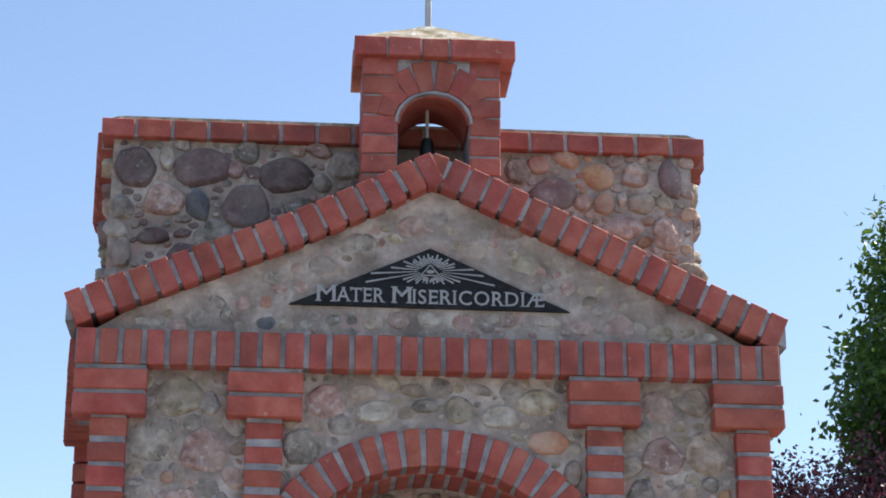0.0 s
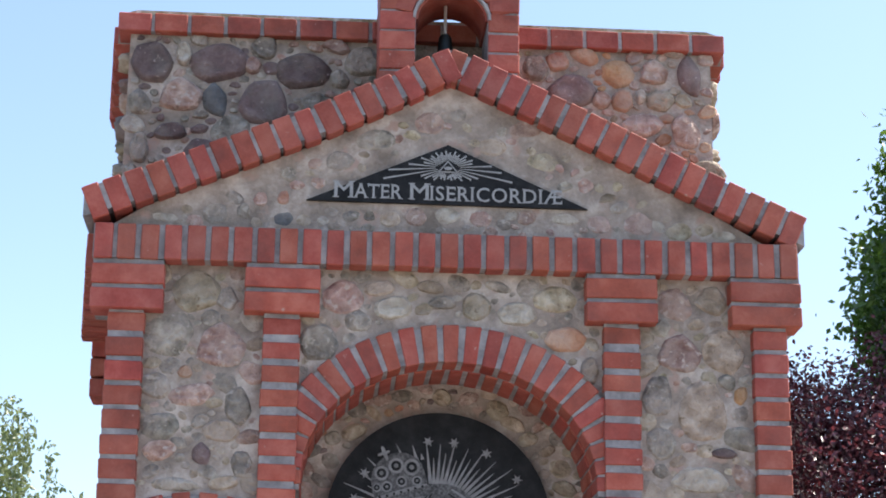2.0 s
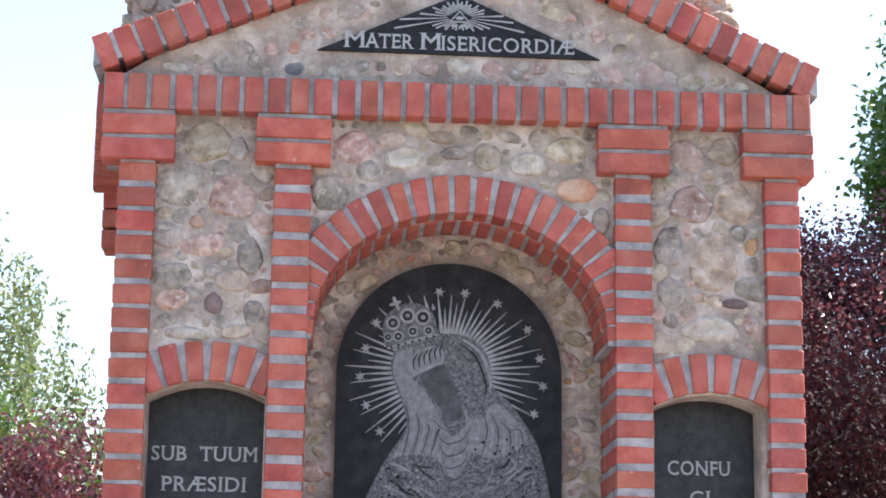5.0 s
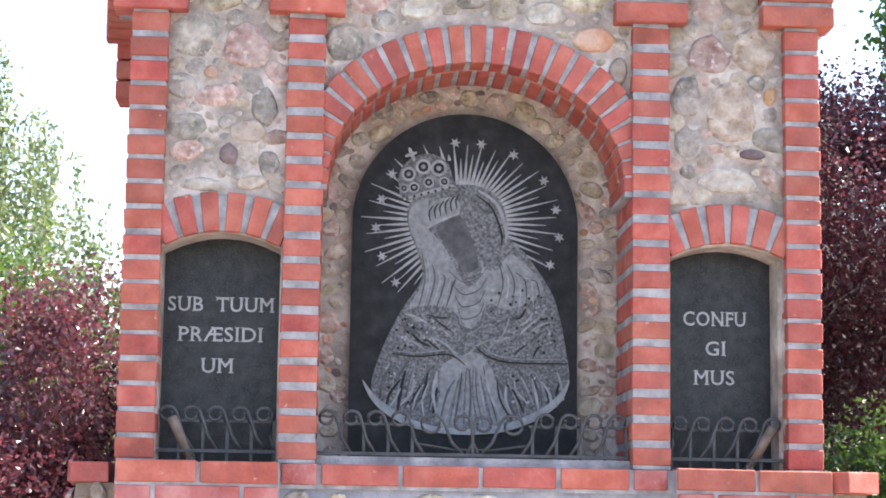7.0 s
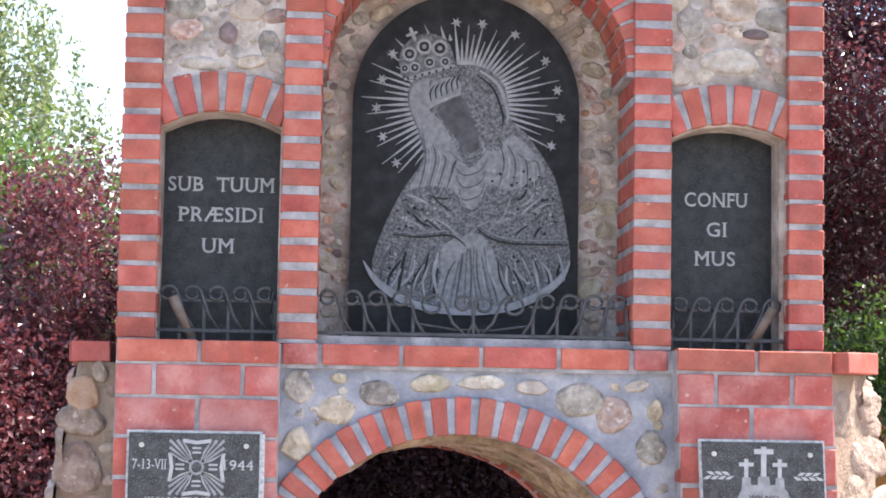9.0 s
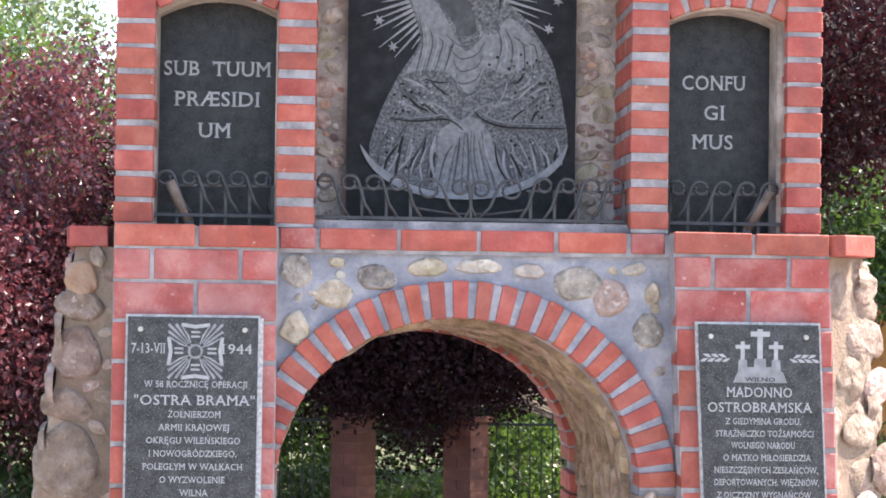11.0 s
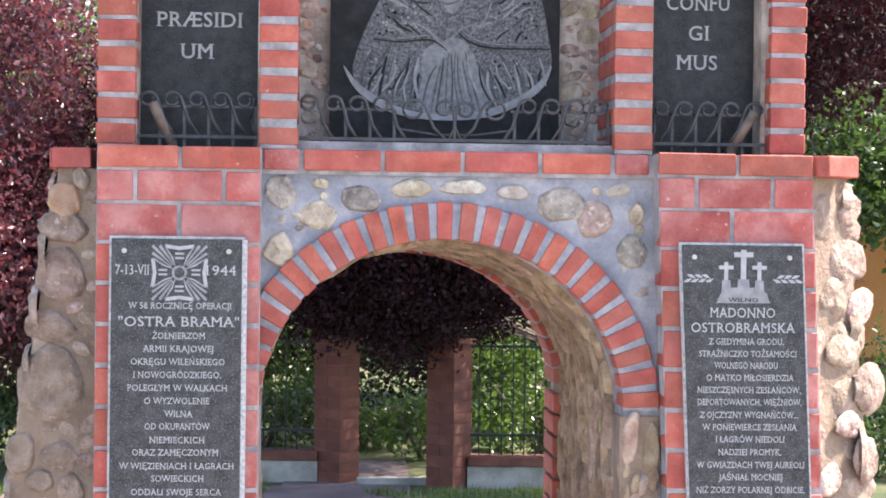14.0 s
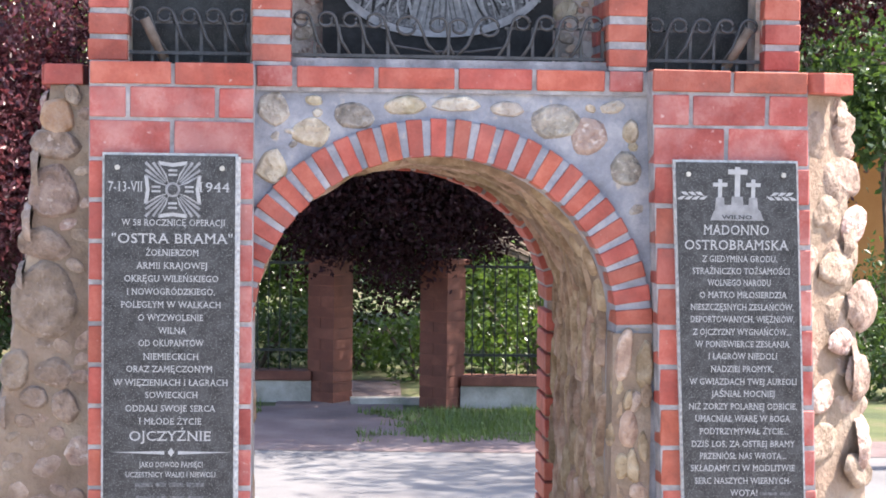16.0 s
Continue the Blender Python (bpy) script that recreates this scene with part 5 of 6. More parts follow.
railing(0.598, 0.952, [(0.918 - SIDE_PITCH * i, -1, 0.024, 0.140, 0.082 if i < 4 else 0.03) for i in range(5)],
        [(0.606, 0.124)] + [(0.664 + SIDE_PITCH * i, 0.124) for i in range(4)], "low black wrought-iron scroll railing before a niche")
mid_curls = [(-0.445 + 0.0735 * i, 1, 0.025, 0.140, 0.075) for i in range(4)] + [(0.440 - 0.0735 * i, -1, 0.025, 0.140, 0.075) for i in range(4)]
mid_curls += [(-0.128, 1, 0.034, 0.125, 0.10), (0.118, -1, 0.034, 0.125, 0.10), (-0.035, 1, 0.026, 0.130, 0.052), (0.028, -1, 0.026, 0.126, 0.05)]
mid_posts = [(-0.406 + 0.0735 * i, 0.125) for i in range(4)] + [(0.180 + 0.0735 * i, 0.122) for i in range(4)] + [(0.466, 0.122)]
mid = railing(-0.473, 0.473, mid_curls, mid_posts, "long black wrought-iron scroll railing with a central post")
part("upright", tube([(-0.003, 0.041, LEDGE), (-0.003, 0.041, LEDGE + 0.118)], 0.0055), IRON, mid)
part("cross_rail", tube([(-0.17, 0.047, LEDGE + 0.068), (-0.06, 0.047, LEDGE + 0.052), (0.06, 0.047, LEDGE + 0.052), (0.17, 0.047, LEDGE + 0.068)], 0.0035), IRON, mid)

# flag holders leaning in the side niches
for x, lean, mat in ((-0.885, 0.034, RUST), (0.885, -0.04, RUST)):
    holder = thing("flag_holder", (x, 0.05, LEDGE), "slanting tube flag holder standing behind the railing", "flag holder", "flag holders")
    part("tube", tube([(x + lean, 0.055, LEDGE + 0.012), (x - lean * 0.8, 0.035, LEDGE + 0.135)], 0.0155, 10), mat, holder, smooth=True)
    part("bracket", box(x + lean - 0.012, x + lean + 0.012, 0.04, 0.075, LEDGE, LEDGE + 0.02), IRON, holder)

# bell
bell = thing("bell", (-0.022, 0.17, 4.21), "small dark metal bell hanging in the turret opening", "bell")
bm = bmesh.new()
profile = ((0.0, 4.345), (0.014, 4.343), (0.022, 4.332), (0.025, 4.30), (0.028, 4.27), (0.034, 4.245), (0.036, 4.238), (0.030, 4.238))
rings = [[bm.verts.new((-0.022 + r * math.cos(2 * math.pi * k / 20), 0.17 + r * math.sin(2 * math.pi * k / 20), z)) for k in range(20)] for r, z in profile[1:]]
top = bm.verts.new((-0.022, 0.17, profile[0][1]))
for a, b in zip(rings, rings[1:]):
    for k in range(20):
        bm.faces.new((a[k], a[(k + 1) % 20], b[(k + 1) % 20], b[k]))
for k in range(20):
    bm.faces.new((top, rings[0][k], rings[0][(k + 1) % 20]))
part("bell_body", bm, BRONZE, bell, smooth=True)
part("hanger", tube([(-0.022, 0.17, 4.34), (-0.022, 0.17, 4.47)], 0.006, 8), STEEL, bell)
part("clapper", tube([(-0.022, 0.17, 4.28), (-0.022, 0.17, 4.235), (-0.022, 0.17, 4.222)], [0.003, 0.006, 0.008], 8), BRONZE, bell)


# the two tall plaques on the pedestals
def row_z(py):
    return 1.653 - (py - 273) * 0.001655


def tall_plaque(x0, x1, lean, lines, label):
    z0 = 0.52
    pl = thing("memorial_plaque", ((x0 + x1) / 2, -0.1, z0), label, "plaque", "memorial plaques")

    def push(z):
        return lean * (1.653 - z)

    for nm, grow, ya, yb, mat in (("slab", 0.0, -0.124, -0.112, SALT), ("split_edge", 0.007, -0.1175, -0.096, CHIPPED)):
        bm = bmesh.new()
        for p in add_box(bm, x0 - grow, x1 + grow, ya, yb, z0 - grow, 1.653 + grow):
            p.co.x += push(p.co.z)
        part(nm, bm, mat, pl)
    for text, a, b, py, tall in lines:
        z = row_z(py - (9 if x0 > 0 else 0))
        k = (x1 - x0) / (408 - 183)
        ref = 183 if x0 < 0 else 1190
        tip_over = push(z) * min(1.0, max(0.0, (py - 403) / 140))
        xa, xb = x0 + (a - ref) * k + tip_over, x0 + (b - ref) * k + tip_over
        if text:
            lettering(pl, text, xa, xb, z, tall * 0.93, -0.1245)
        else:
            bar(pl, xa, xb, z, tall, -0.1242)
    for x in (x0 + 0.035, x1 - 0.04):
        part("bolt", tube([(x + 0.002, -0.122, 1.617), (x + 0.002, -0.132, 1.617)], 0.0075, 10), STEEL, pl, "round steel bolt head")
    return pl


S, M, L = 0.0195, 0.0205, 0.030
left_lines = [
    ("7-13-VII", 190, 247, 328, 0.030), ("1944", 347, 398, 328, 0.030), ("W 58 ROCZNIC\u0118 OPERACJI", 213, 390, 391, S), ("\"OSTRA BRAMA\"", 196, 404, 419, L),
    ("\u017bO\u0141NIERZOM", 255, 345, 444, S), ("ARMII KRAJOWEJ", 239, 360, 467, S), ("OKR\u0118GU WILE\u0143SKIEGO", 218, 380, 490, S), ("I NOWOGR\u00d3DZKIEGO,", 223, 374, 513, S),
    ("POLEG\u0141YM W WALKACH", 213, 384, 536, S), ("O WYZWOLENIE", 242, 354, 559, S), ("WILNA", 277, 325, 582, S), ("OD OKUPANT\u00d3W", 243, 355, 604, S), ("NIEMIECKICH", 252, 346, 628, S),
    ("ORAZ ZAM\u0118CZONYM", 222, 370, 650, S), ("W WI\u0118ZIENIACH I \u0141AGRACH", 200, 397, 674, S), ("SOWIECKICH", 255, 345, 696, S), ("ODDALI SWOJE SERCA", 221, 376, 720, S),
    ("I M\u0141ODE \u017bYCIE", 245, 352, 743, S), ("OJCZY\u0179NIE", 228, 368, 769, L), ("JAKO DOW\u00d3D PAMI\u0118CI", 245, 355, 820, 0.016), ("UCZESTNICY WALKI I NIEWOLI", 222, 377, 838, 0.016),
    ("", 238, 358, 856, 0.012), ("", 240, 357, 880, 0.012), ("", 225, 372, 900, 0.012),
]
right_lines = [
    ("MADONNO", 1245, 1366, 403, 0.030), ("OSTROBRAMSKA", 1208, 1402, 430, 0.030), ("Z GIEDYMINA GRODU.", 1240, 1380, 455, S), ("STRA\u017bNICZKO TO\u017bSAMO\u015aCI", 1220, 1402, 477, S),
    ("WOLNEGO NARODU", 1247, 1365, 498, S), ("O MATKO MI\u0141OSIERDZIA", 1230, 1393, 520, S), ("NIESZCZ\u0118SNYCH ZES\u0141A\u0143C\u00d3W,", 1211, 1404, 542, S),
    ("DEPORTOWANYCH, WI\u0118\u0179NI\u00d3W,", 1210, 1405, 564, S), ("Z OJCZYZNY WYGNA\u0143C\u00d3W...", 1214, 1398, 587, S), ("W PONIEWIERCE ZES\u0141ANIA", 1218, 1394, 609, S), ("I \u0141AGR\u00d3W NIEDOLI", 1242, 1370, 631, S),
    ("NADZIEI PROMYK,", 1246, 1364, 654, S), ("W GWIAZDACH TWEJ AUREOLI", 1205, 1406, 677, S), ("JA\u015aNIA\u0141 MOCNIEJ", 1245, 1364, 699, S), ("NI\u017b ZORZY POLARNEJ ODBICIE,", 1203, 1406, 722, S),
    ("UMACNIA\u0141 WIAR\u0118 W BOGA", 1214, 1392, 744, S), ("PODTRZYMYWA\u0141 \u017bYCIE...", 1222, 1388, 767, S), ("DZI\u015a LOS, ZA OSTREJ BRAMY", 1206, 1400, 790, S), ("PRZENI\u00d3S\u0141 NAS WROTA...", 1221, 1383, 812, S),
    ("SK\u0141ADAMY CI W MODLITWIE", 1203, 1399, 834, S), ("SERC NASZYCH WIERNYCH-", 1210, 1392, 857, S), ("WOTA!", 1276, 1327, 879, S), ("", 1332, 1392, 881, 0.008),
]
SHIFT = 0.045
lp = tall_plaque(-1.012, -0.634, 0.0, left_lines, "tall dark granite memorial plaque with a cross emblem and pale lettering")
rp = tall_plaque(0.666, 1.028, SHIFT, [(t, a, b, p, h) for t, a, b, p, h in right_lines], "tall dark granite memorial plaque with three crosses and pale lettering")
part("split_edge", box(-0.6335, -0.619, -0.1215, -0.096, 0.52, 1.652), CHIPPED, lp, "rough white split edge")
# cross emblem: a plain flared cross over a bundle of rays
ex, ez = -0.815, row_z(333)
for q in range(4):
    for k in range(7):
        a = math.radians(q * 90 + 45 + (k - 3) * 9)
        c, s = math.cos(a), math.sin(a)
        r0, r1, w = 0.03, 0.079 / max(abs(c), abs(s)), 0.0042
        flat("emblem_ray", [(ex + r0 * c + w * s * 0.4, ez + r0 * s - w * c * 0.4), (ex + r1 * c + w * s, ez + r1 * s - w * c), (ex + r1 * c - w * s, ez + r1 * s + w * c), (ex + r0 * c - w * s * 0.4, ez + r0 * s + w * c * 0.4)], -0.1242, ENGRAVED, lp)
    turn = Matrix.Rotation(radians(90 * q), 2)
    for scale, mat, y in ((1.0, LETTER, -0.1254), (0.86, SALT, -0.1262)):
        arm = [turn @ Vector(p) for p in ((-0.013 * scale, 0.018), (0.013 * scale, 0.018), (0.022 * scale, 0.045), (0.042 * scale, 0.083 * scale), (0.0, 0.077 * scale), (-0.042 * scale, 0.083 * scale), (-0.022 * scale, 0.045))]
        flat("emblem_arm", [(ex + p.x, ez + p.y) for p in arm], y, mat, lp)
    p = turn @ Vector((0.0, 0.048))
    for dz in (-0.005, 0.008):
        flat("emblem_mark", [(ex + p.x - 0.013, ez + p.y + dz - 0.003), (ex + p.x + 0.013, ez + p.y + dz - 0.003), (ex + p.x + 0.013, ez + p.y + dz + 0.003), (ex + p.x - 0.013, ez + p.y + dz + 0.003)], -0.127, PALE, lp)
flat("emblem_ring", [ellipse(ex, ez, 0.022, 0.022, 2 * math.pi * k / 20) for k in range(20)], -0.127, ENGRAVED, lp)
flat("emblem_core", [ellipse(ex, ez, 0.015, 0.015, 2 * math.pi * k / 20) for k in range(20)], -0.128, SALT, lp)
for s in (-1, 1):
    flat("divider", [(ex + s * 0.02, row_z(796)), (ex + s * 0.175, row_z(798)), (ex + s * 0.02, row_z(802))], -0.1242, LETTER, lp)
flat("divider", [(ex - 0.010, row_z(798)), (ex, row_z(806)), (ex + 0.010, row_z(798)), (ex, row_z(790))], -0.1242, LETTER, lp)
def row_r(py):
    return row_z(py - 9)


# three crosses on a hill, with laurel on both sides
cx = 0.852
for x, top, foot, w in ((cx, 290, 350, 0.008), (cx - 0.052, 312, 352, 0.006), (cx + 0.048, 312, 352, 0.006)):
    zt, zf = row_r(top), row_r(foot)
    flat("cross", [(x - w, zf), (x + w, zf), (x + w, zt), (x - w, zt)], -0.1242, LETTER, rp)
    flat("cross", [(x - w * 3.6, zt - 0.022), (x + w * 3.6, zt - 0.022), (x + w * 3.6, zt - 0.022 + w * 1.9), (x - w * 3.6, zt - 0.022 + w * 1.9)], -0.1252, LETTER, rp)
    flat("plinth", [(x - w * 2.6, row_r(372)), (x + w * 2.6, row_r(372)), (x + w * 2, zf + 0.012), (x - w * 2, zf + 0.012)], -0.1262, ENGRAVED, rp)
flat("hill", [(cx - 0.08, row_r(386)), (cx + 0.082, row_r(386)), (cx + 0.07, row_r(368)), (cx + 0.04, row_r(358)), (cx - 0.04, row_r(358)), (cx - 0.07, row_r(370))], -0.1247, ENGRAVED, rp)
lettering(rp, "WILNO", cx - 0.045, cx + 0.045, row_r(380), 0.011, -0.127, GRANITE, 0.01)
for s in (-1, 1):
    for k in range(7):
        x = cx + s * (0.088 + 0.011 * k)
        up = 1 if k % 2 else -1
        z = row_r(342)
        flat("laurel_leaf", [(x, z), (x + s * 0.012, z + up * 0.012), (x + s * 0.028, z + up * 0.011), (x + s * 0.017, z + up * 0.003)], -0.1242, LETTER, rp)

# ---- fence, building and kerbs behind ----
def garden_post(x, y, turn):
    post = thing("fence_post", (x, y, 0), "square red-brown brick garden gate post with a flat cap", "fence post", "garden gate posts")
    at = pose(x, y, 0, 0, 0, turn)
    ob = part("mortar_core", box(-0.104, 0.104, -0.104, 0.104, 0, 0.95), FENCEBRICK, post, m=at)
    for i in range(13):
        key = ("post", i % 2)
        if key not in BRICKS:
            bm = bmesh.new()
            for a, b in ((-0.108, -0.003), (0.003, 0.108)) if i % 2 else ((-0.108, 0.108),):
                add_box(bm, a, b, -0.108, 0.108, -0.0325, 0.0325)
            BRICKS[key] = mesh_of(bm, FENCEBRICK, False, "brick_course")
        attach(new("brick_course", BRICKS[key]), post, at @ pose(0, 0, 0.038 + i * 0.072))
    part("cap", box(-0.13, 0.13, -0.13, 0.13, 0.95, 0.99, 0.008), FENCEBRICK, post, m=at)


garden_post(-0.235, 7.30, -38)
garden_post(0.505, 7.02, -38)


def fence_run(x0, y0, x1, y1):
    run = thing("garden_fence", (x0, y0, 0), "black metal bar fence on a low brick-capped concrete wall", "fence", "garden fence runs")
    d = math.hypot(x1 - x0, y1 - y0)
    at = pose(x0, y0, 0, 0, 0, math.degrees(math.atan2(y1 - y0, x1 - x0)))
    part("base_wall", box(0, d, -0.07, 0.07, 0, 0.15), CONCRETE, run, m=at)
    part("wall_cap", box(0, d, -0.09, 0.09, 0.15, 0.215, 0.006), FENCEBRICK, run, "red-brown brick capping", m=at)
    for z in (0.34, 0.93):
        part("rail", box(0, d, -0.010, 0.010, z, z + 0.018), BRONZE, run, m=at)
    for i in range(int(d / 0.075)):
        part("fence_bar", box(i * 0.075 - 0.004, i * 0.075 + 0.004, -0.005, 0.005, 0.215, 1.02), BRONZE, run, m=at)


fence_run(-2.3, 7.41, -0.36, 7.32)
fence_run(0.63, 7.04, 2.9, 6.93)
tagged(new("kerb", mesh_of(box(-0.52, 0.9, 5.98, 6.05, 0, 0.015, 0.004), PAVING)), "worn grey concrete kerb by the grass", "kerb", kind="structure").matrix_basis = pose(0.65, -0.32, 0, 0, 0, -6)
tagged(new("gateway_sill", mesh_of(box(-0.1, 0.4, 7.1, 7.2, 0, 0.05, 0.006), CONCRETE)), "grey concrete sill between the garden posts", "sill", kind="structure")

house = thing("outbuilding", (7.5, 15, 0), "low orange plastered building with a cream eaves band", "building")
part("wall", box(4.4, 11, 12.5, 18, 0, 1.98), PLASTER, house)
part("eaves_band", box(4.3, 11.1, 12.4, 18.1, 1.98, 2.2), CREAM, house, "cream plastered band")
part("roof", box(4.2, 11.2, 12.3, 18.2, 2.2, 2.28), FENCEBRICK, house)
part("plinth", box(4.38, 11.02, 12.47, 18.02, 0, 0.55), FENCEBRICK, house, "brick plinth")
vent = part("vent_pipe", tube([(4.72, 12.5, 1.86), (4.72, 12.38, 1.86)], 0.055, 14), CREAM, house, "round vent pipe")
part("vent_hole", tube([(4.72, 12.40, 1.86), (4.72, 12.375, 1.86)], 0.04, 14), IRON, vent)


# ---- trees and plants ----
def leaf_cloud(centres, spread, per, size, rng, droop=0.0):
    """Folded leaf blades round each centre, as one set of vertices and faces."""
    c = np.repeat(np.array(centres), per, 0)
    n = len(c)
    at = c + rng.normal(0, 1, (n, 3)) * spread
    a = rng.normal(0, 1, (n, 3))
    a[:, 2] -= droop
    a /= np.linalg.norm(a, axis=1)[:, None]
    b = np.cross(a, rng.normal(0, 1, (n, 3)))
    b /= np.linalg.norm(b, axis=1)[:, None]
    nn = np.cross(a, b)
    s = size * rng.uniform(0.6, 1.25, n)[:, None]
    v = np.stack([at, at + a * s * 0.5 + b * s * 0.27 + nn * s * 0.08, at + a * s, at + a * s * 0.5 - b * s * 0.27 + nn * s * 0.08], 1).reshape(-1, 3)
    i = np.arange(n)[:, None] * 4
    f = np.concatenate([i + [0, 1, 2], i + [0, 2, 3]])
    return v, f


def cloud_mesh(v, f, mat):
    me = bpy.data.meshes.new("leaves")
    me.from_pydata(v.tolist(), [], f.tolist())
    me.materials.append(mat)
    return me


def clumps(lobes, n, rng, shell=0.35):
    out = []
    vol = np.array([a * b * c for _, (a, b, c) in lobes])
    for k in rng.choice(len(lobes), n, p=vol / vol.sum()):
        (x, y, z), (a, b, c) = lobes[k]
        d = rng.normal(0, 1, 3)
        d /= np.linalg.norm(d)
        r = (shell + (1 - shell) * rng.uniform()) ** 0.6 * (0.82 + 0.3 * rng.uniform())
        out.append((x + d[0] * a * r, y + d[1] * b * r, z + d[2] * c * r))
    return out


def tree(name, base, lobes, n, per, size, spread, leaves, bark, label, seed, trunk=0.09):
    rng = np.random.default_rng(seed)
    t = thing(name, base, label, "tree", "trees behind the gate")
    centres = clumps(lobes, n, rng)
    v, f = leaf_cloud(centres, spread, per, size, rng, 0.3)
    attach(new("crown", cloud_mesh(v, f, leaves)), t)
    bm = bmesh.new()
    x, y, z = base
    (cx, cy, cz), (a, b, c) = lobes[0]
    fork = z + max(0.4, (cz - c - z) * 0.9)
    add_tube(bm, [(x, y, z - 0.1), (x + 0.03, y, (z + fork) / 2), (cx * 0.3 + x * 0.7, y, fork)], [trunk, trunk * 0.8, trunk * 0.65], 10)
    for k in range(14):
        px, py, pz = centres[int(rng.integers(len(centres)))]
        sx = cx * 0.3 + x * 0.7
        add_tube(bm, [(sx, y, fork - 0.05), ((sx + px) / 2 + rng.normal(0, 0.08), (y + py) / 2, (fork + pz) / 2 + 0.12), (px, py, pz)], [trunk * 0.4, trunk * 0.22, trunk * 0.06], 6)
    part("trunk", bm, bark, t, smooth=True)
    return t


tree("plum_tree", (-3.7, 7.6, 0), [((-3.6, 7.6, 1.65), (1.5, 1.2, 1.0)), ((-2.35, 8.1, 2.75), (0.6, 0.7, 0.85)), ((-2.2, 8.0, 1.3), (0.9, 0.7, 0.9))], 1150, 66, 0.056, 0.11, PLUM, BARK, "purple-leaved plum tree with sunlit outer leaves", 11)
# leaves coloured as in shade; high lobes hidden by the gate added to shade the garden
tree("plum_tree", (-0.95, 8.7, 0), [((-0.3, 8.0, 2.5), (1.8, 1.1, 1.2)), ((2.0, 6.4, 2.9), (1.35, 1.1, 0.6)), ((0.15, 6.85, 1.72), (1.15, 0.45, 0.42)), ((0.3, 10.3, 1.4), (2.0, 0.5, 1.0)), ((2.0, 8.8, 4.6), (1.5, 1.9, 0.8))], 2300, 56, 0.052, 0.11, SHADEDPLUM, BARK, "plum tree with shade-darkened leaf colour, boughs hanging over the garden gateway", 12)
tree("plum_tree", (2.2, 9.2, 0), [((0.15, 6.76, 1.24), (0.75, 0.25, 0.30)), ((0.22, 6.70, 0.99), (0.28, 0.14, 0.20)), ((0.0, 6.78, 1.6), (0.9, 0.25, 0.25)), ((0.85, 6.75, 1.35), (0.3, 0.2, 0.25))], 380, 54, 0.042, 0.07, SHADEDPLUM, BARK, "low plum boughs before the garden posts, leaf colour darkened as in shade", 18, 0.03)
# extra crown, mostly hidden by the gate, added only to shade the path
tree("plum_tree", (2.2, 6.35, 0), [((2.5, 6.0, 3.3), (1.1, 1.0, 0.45)), ((1.5, 5.9, 3.3), (0.8, 1.0, 0.4))], 330, 54, 0.052, 0.11, SHADEDPLUM, BARK, "added plum tree with shade-darkened leaf colour, placed to shade the path", 23, 0.05)
tree("plum_tree", (5.1, 11.5, 0), [((4.93, 11.5, 4.14), (2.1, 1.5, 2.1)), ((3.71, 11.3, 2.7), (1.1, 0.9, 1.45)), ((3.49, 11.1, 4.36), (0.89, 0.7, 1.05))], 1900, 62, 0.064, 0.13, PLUM, BARK, "tall purple-leaved plum tree beside the gate", 13)
tree("broadleaf_tree", (6.9, 12.2, 0), [((6.4, 12.0, 7.0), (1.45, 1.3, 1.7)), ((5.5, 12.0, 6.6), (0.75, 0.8, 0.9)), ((7.0, 12.2, 5.4), (1.9, 1.6, 1.6)), ((5.9, 12.0, 8.2), (0.7, 0.7, 0.8))], 2600, 50, 0.10, 0.13, MIDGREEN, BARK, "tall fresh green tree with an open crown", 14, 0.14)
tree("broadleaf_tree", (-3.6, 11.0, 0), [((-3.4, 11.0, 2.9), (1.3, 0.9, 1.3)), ((-2.9, 11.0, 1.7), (1.0, 0.8, 0.9))], 420, 40, 0.09, 0.16, GREEN, BARK, "mid-green tree behind the plum trees", 15)
tree("broadleaf_tree", (3.9, 8.3, 0), [((3.75, 8.2, 2.35), (0.7, 0.5, 0.4)), ((3.6, 8.0, 1.95), (0.5, 0.4, 0.3))], 130, 30, 0.08, 0.1, DARKGREEN, BARK, "small green tree with low spreading boughs", 16, 0.05)
tree("broadleaf_tree", (-5.5, 13.5, 0), [((-5.3, 13.5, 1.9), (2.4, 1.2, 1.5)), ((-1.5, 14, 1.6), (2.2, 1.0, 1.6)), ((1.8, 14.0, 1.8), (2.4, 1.0, 1.8))], 1500, 40, 0.12, 0.2, DARKGREEN, BARK, "dense dark green trees closing the garden", 17)
tree("broadleaf_tree", (6.0, 20.0, 0), [((5.0, 20.0, 3.0), (2.6, 1.5, 2.4)), ((8.0, 20, 3.4), (2.5, 1.5, 2.6))], 700, 40, 0.15, 0.24, DARKGREEN, BARK, "dark green trees behind the low building", 19)


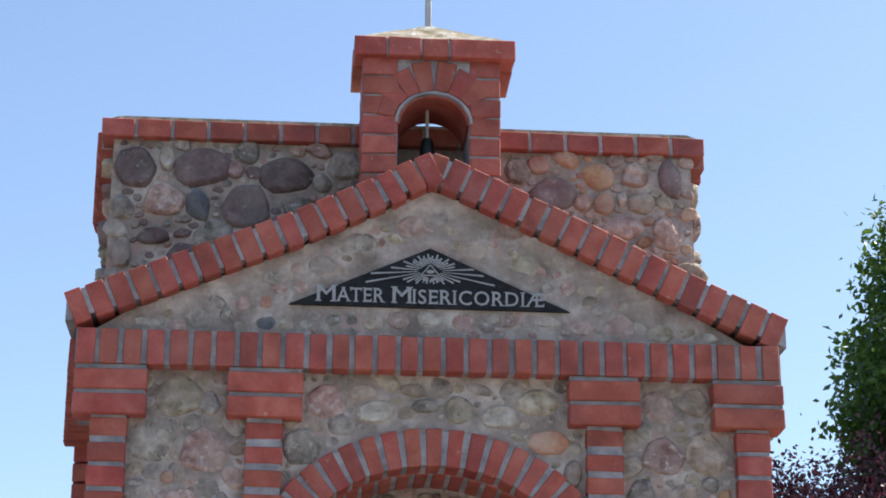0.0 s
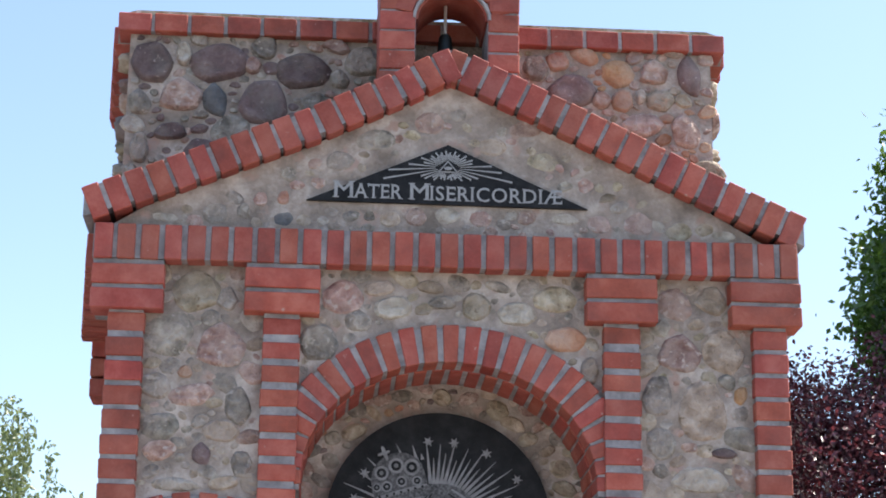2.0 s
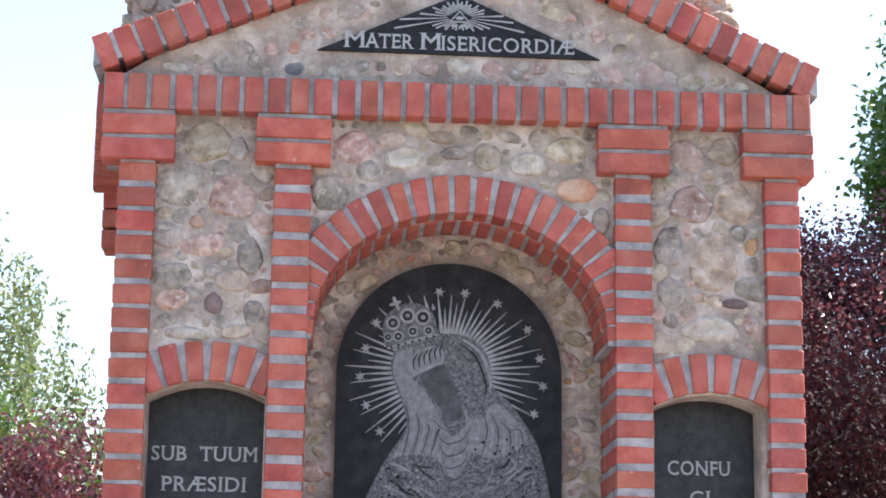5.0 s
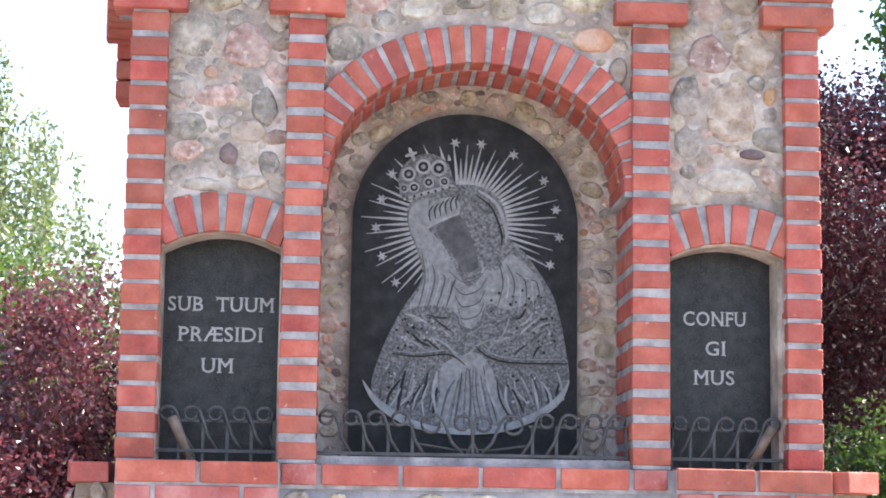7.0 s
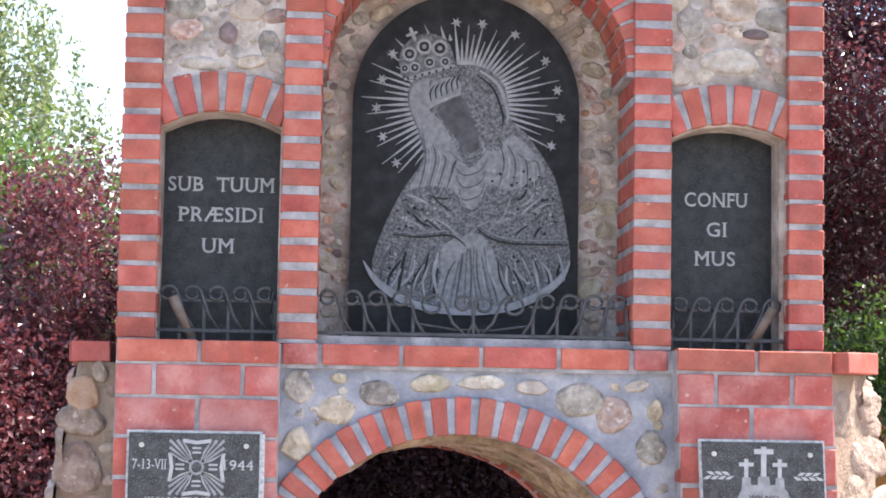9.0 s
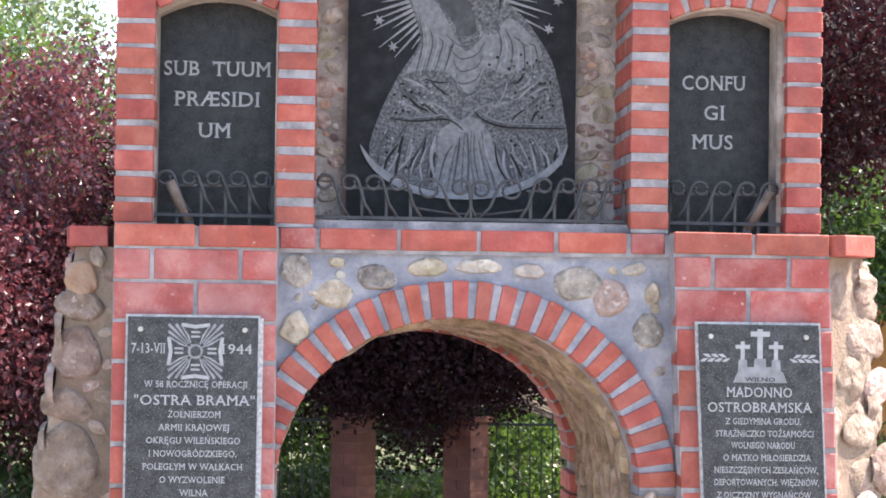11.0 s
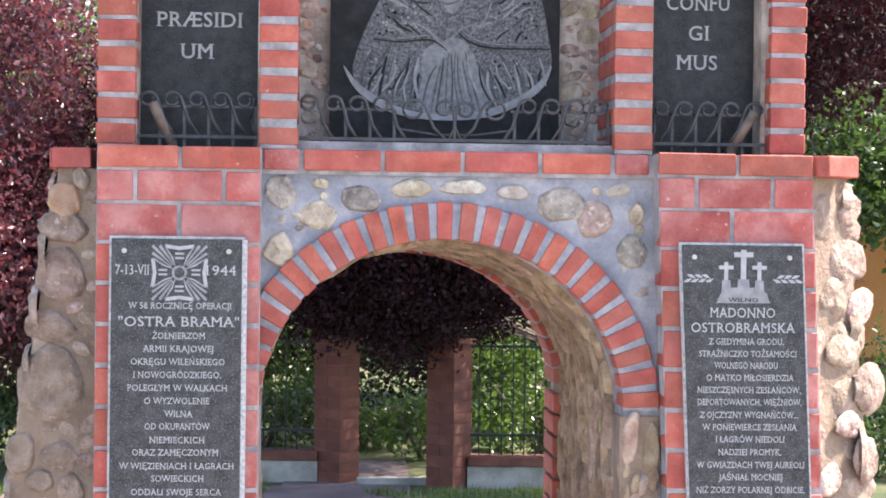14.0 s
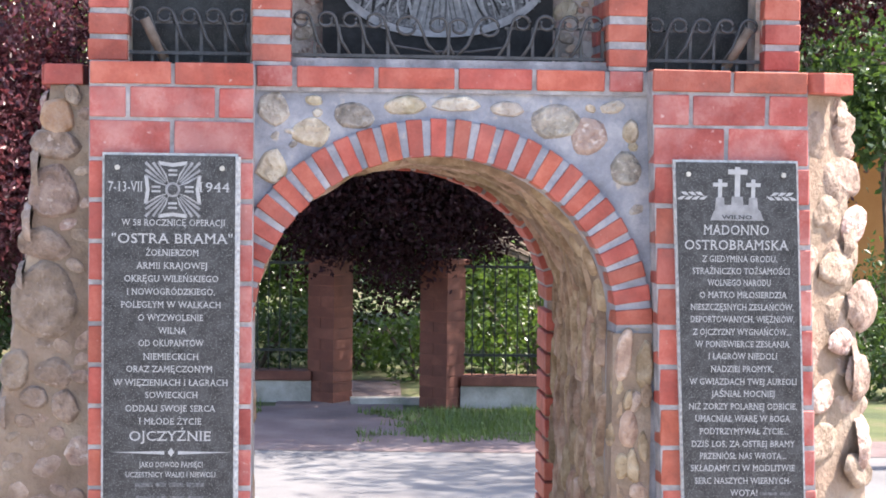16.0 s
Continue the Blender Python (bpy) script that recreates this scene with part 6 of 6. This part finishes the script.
def birch(base, seed):
    """A birch with hanging strands of small leaves."""
    rng = np.random.default_rng(seed)
    t = thing("birch_tree", base, "tall birch with pale hanging strands of leaves", "tree", "trees behind the gate")
    x, y, z = base
    bm = bmesh.new()
    add_tube(bm, [(x, y, z - 0.1), (x + 0.1, y, 3.0), (x + 0.25, y, 5.6)], [0.16, 0.11, 0.03], 10)
    centres = []
    for k in range(430):
        h = rng.uniform(2.2, 7.6)
        reach = 2.7 * min(1.0, (8.2 - h) / 3.4) * math.sqrt(rng.uniform(0.05, 1))
        a = rng.uniform(0, 2 * math.pi)
        px, py = x + 0.2 + reach * math.cos(a), y + reach * math.sin(a)
        if k % 4 == 0:
            add_tube(bm, [(x + 0.15, y, max(1.5, h - 1.2)), ((x + px) / 2, (y + py) / 2, h - 0.1), (px, py, h)], [0.03, 0.018, 0.006], 5)
        drop = rng.uniform(0.8, 2.2)
        for i in range(int(drop / 0.09)):
            q = i * 0.09
            centres.append((px + 0.05 * math.sin(q * 3 + k), py + 0.05 * math.cos(q * 2 + k), h - q))
    v, f = leaf_cloud(centres, 0.06, 9, 0.085, rng, 0.8)
    attach(new("crown", cloud_mesh(v, f, BIRCH)), t)
    part("trunk", bm, BIRCHBARK, t, smooth=True)


birch((-5.3, 17.0, 0), 21)
birch((-7.6, 20.0, 0), 22)


def shrub(x, y, r, h, seed, mat, label):
    rng = np.random.default_rng(seed)
    s = thing("garden_shrub", (x, y, 0), label, "shrub", "garden shrubs")
    v, f = leaf_cloud(clumps([((x, y, h * 0.5), (r, r * 0.8, h * 0.5))], int(70 * r * h / 0.5), rng, 0.2), 0.08, 34, 0.06, rng)
    v[:, 2] = np.maximum(v[:, 2], 0.01)
    attach(new("foliage", cloud_mesh(v, f, mat)), s)
    bm = bmesh.new()
    for k in range(6):
        a = rng.uniform(0, 6.28)
        add_tube(bm, [(x, y, 0), (x + r * 0.3 * math.cos(a), y + r * 0.3 * math.sin(a), h * 0.4), (x + r * 0.7 * math.cos(a), y + r * 0.6 * math.sin(a), h * 0.8)], [0.015, 0.01, 0.004], 5)
    part("branchwork", bm, BARK, s)


for x, y, r, h, seed in ((-0.3, 12.0, 1.3, 1.7, 51), (-2.2, 11.6, 1.2, 1.5, 52), (1.7, 12.4, 1.3, 1.6, 53), (3.4, 12.8, 1.2, 1.5, 54)):
    shrub(x, y, r, h, seed, DARKGREEN, "dense dark green shrub at the back of the garden")
for x, y, r, h, seed in ((4.4, 9.2, 0.9, 1.0, 55), (3.75, 7.6, 0.5, 0.6, 56), (-2.75, 7.9, 0.7, 0.9, 57)):
    shrub(x, y, r, h, seed, DARKGREEN, "dark green shrub beside the garden fence")
shrub(1.3, 8.35, 0.55, 0.75, 31, GREEN, "sunlit fresh green shrub behind the fence")
shrub(0.42, 8.6, 0.35, 0.5, 32, GREEN, "sunlit fresh green shrub behind the fence")
shrub(-0.75, 9.4, 0.6, 0.5, 33, DARKGREEN, "low green shrub behind the fence")
shrub(2.2, 8.3, 0.6, 0.8, 34, GREEN, "sunlit fresh green shrub behind the fence")
shrub(-2.0, 9.4, 0.8, 0.7, 35, DARKGREEN, "low green shrub behind the fence")
shrub(1.05, 9.2, 0.4, 1.0, 36, GREEN, "tall light green shrub in the garden")
shrub(0.0, 9.3, 0.35, 0.4, 37, GREEN, "small green shrub by the garden gateway")
# sparse crown kept out of view, added for its dappled shadow on the road
tree("broadleaf_tree", (5.7, 4.8, 0), [((4.7, 4.5, 6.5), (1.0, 0.9, 0.5)), ((5.7, 4.6, 7.0), (1.0, 1.0, 0.8))], 110, 26, 0.09, 0.13, GREEN, BARK, "unseen green tree added to cast dappled shade on the road", 20, 0.1)


def blades(name, areas, n, seed, label):
    rng = np.random.default_rng(seed)
    vs = []
    for x0, x1, y0, y1 in areas:
        k = int(n * (x1 - x0) * (y1 - y0))
        p = np.stack([rng.uniform(x0, x1, k), rng.uniform(y0, y1, k), np.full(k, 0.008)], 1)
        mid, half = np.array([(x0 + x1) / 2, (y0 + y1) / 2]), np.array([(x1 - x0) / 2, (y1 - y0) / 2])
        edge = 1 - np.abs((p[:, :2] - mid) / half).max(1)
        wild = 0.5 + 0.5 * np.sin(p[:, 0] * 7.3 + 2 * np.sin(p[:, 1] * 5.1)) * np.sin(p[:, 1] * 8.7 + 1.7 * np.sin(p[:, 0] * 4.3))
        p = p[edge + 0.5 * wild > 0.35 + 0.15 * rng.uniform(size=k)]
        k = len(p)
        a = rng.uniform(0, 6.28, k)
        h = rng.uniform(0.015, 0.06, k)
        w = np.stack([np.cos(a), np.sin(a), 0 * a], 1) * 0.004
        lean = np.stack([np.cos(a + 1.3), np.sin(a + 1.3), 0 * a], 1) * (h * rng.uniform(0.1, 0.8, k))[:, None]
        top = p + lean
        top[:, 2] += h
        vs.append(np.stack([p - w, p + w, top], 1).reshape(-1, 3))
    v = np.concatenate(vs)
    f = np.arange(len(v)).reshape(-1, 3)
    return tagged(new(name, cloud_mesh(v, f, GRASS)), label, "grass", kind="stuff")


blades("grass", [(-0.1, 2.6, 5.35, 6.9), (-2.6, -0.68, 6.35, 7.2), (-4.5, -1.5, 2.6, 3.4)], 3600, 41, "short patchy green grass beside the path")
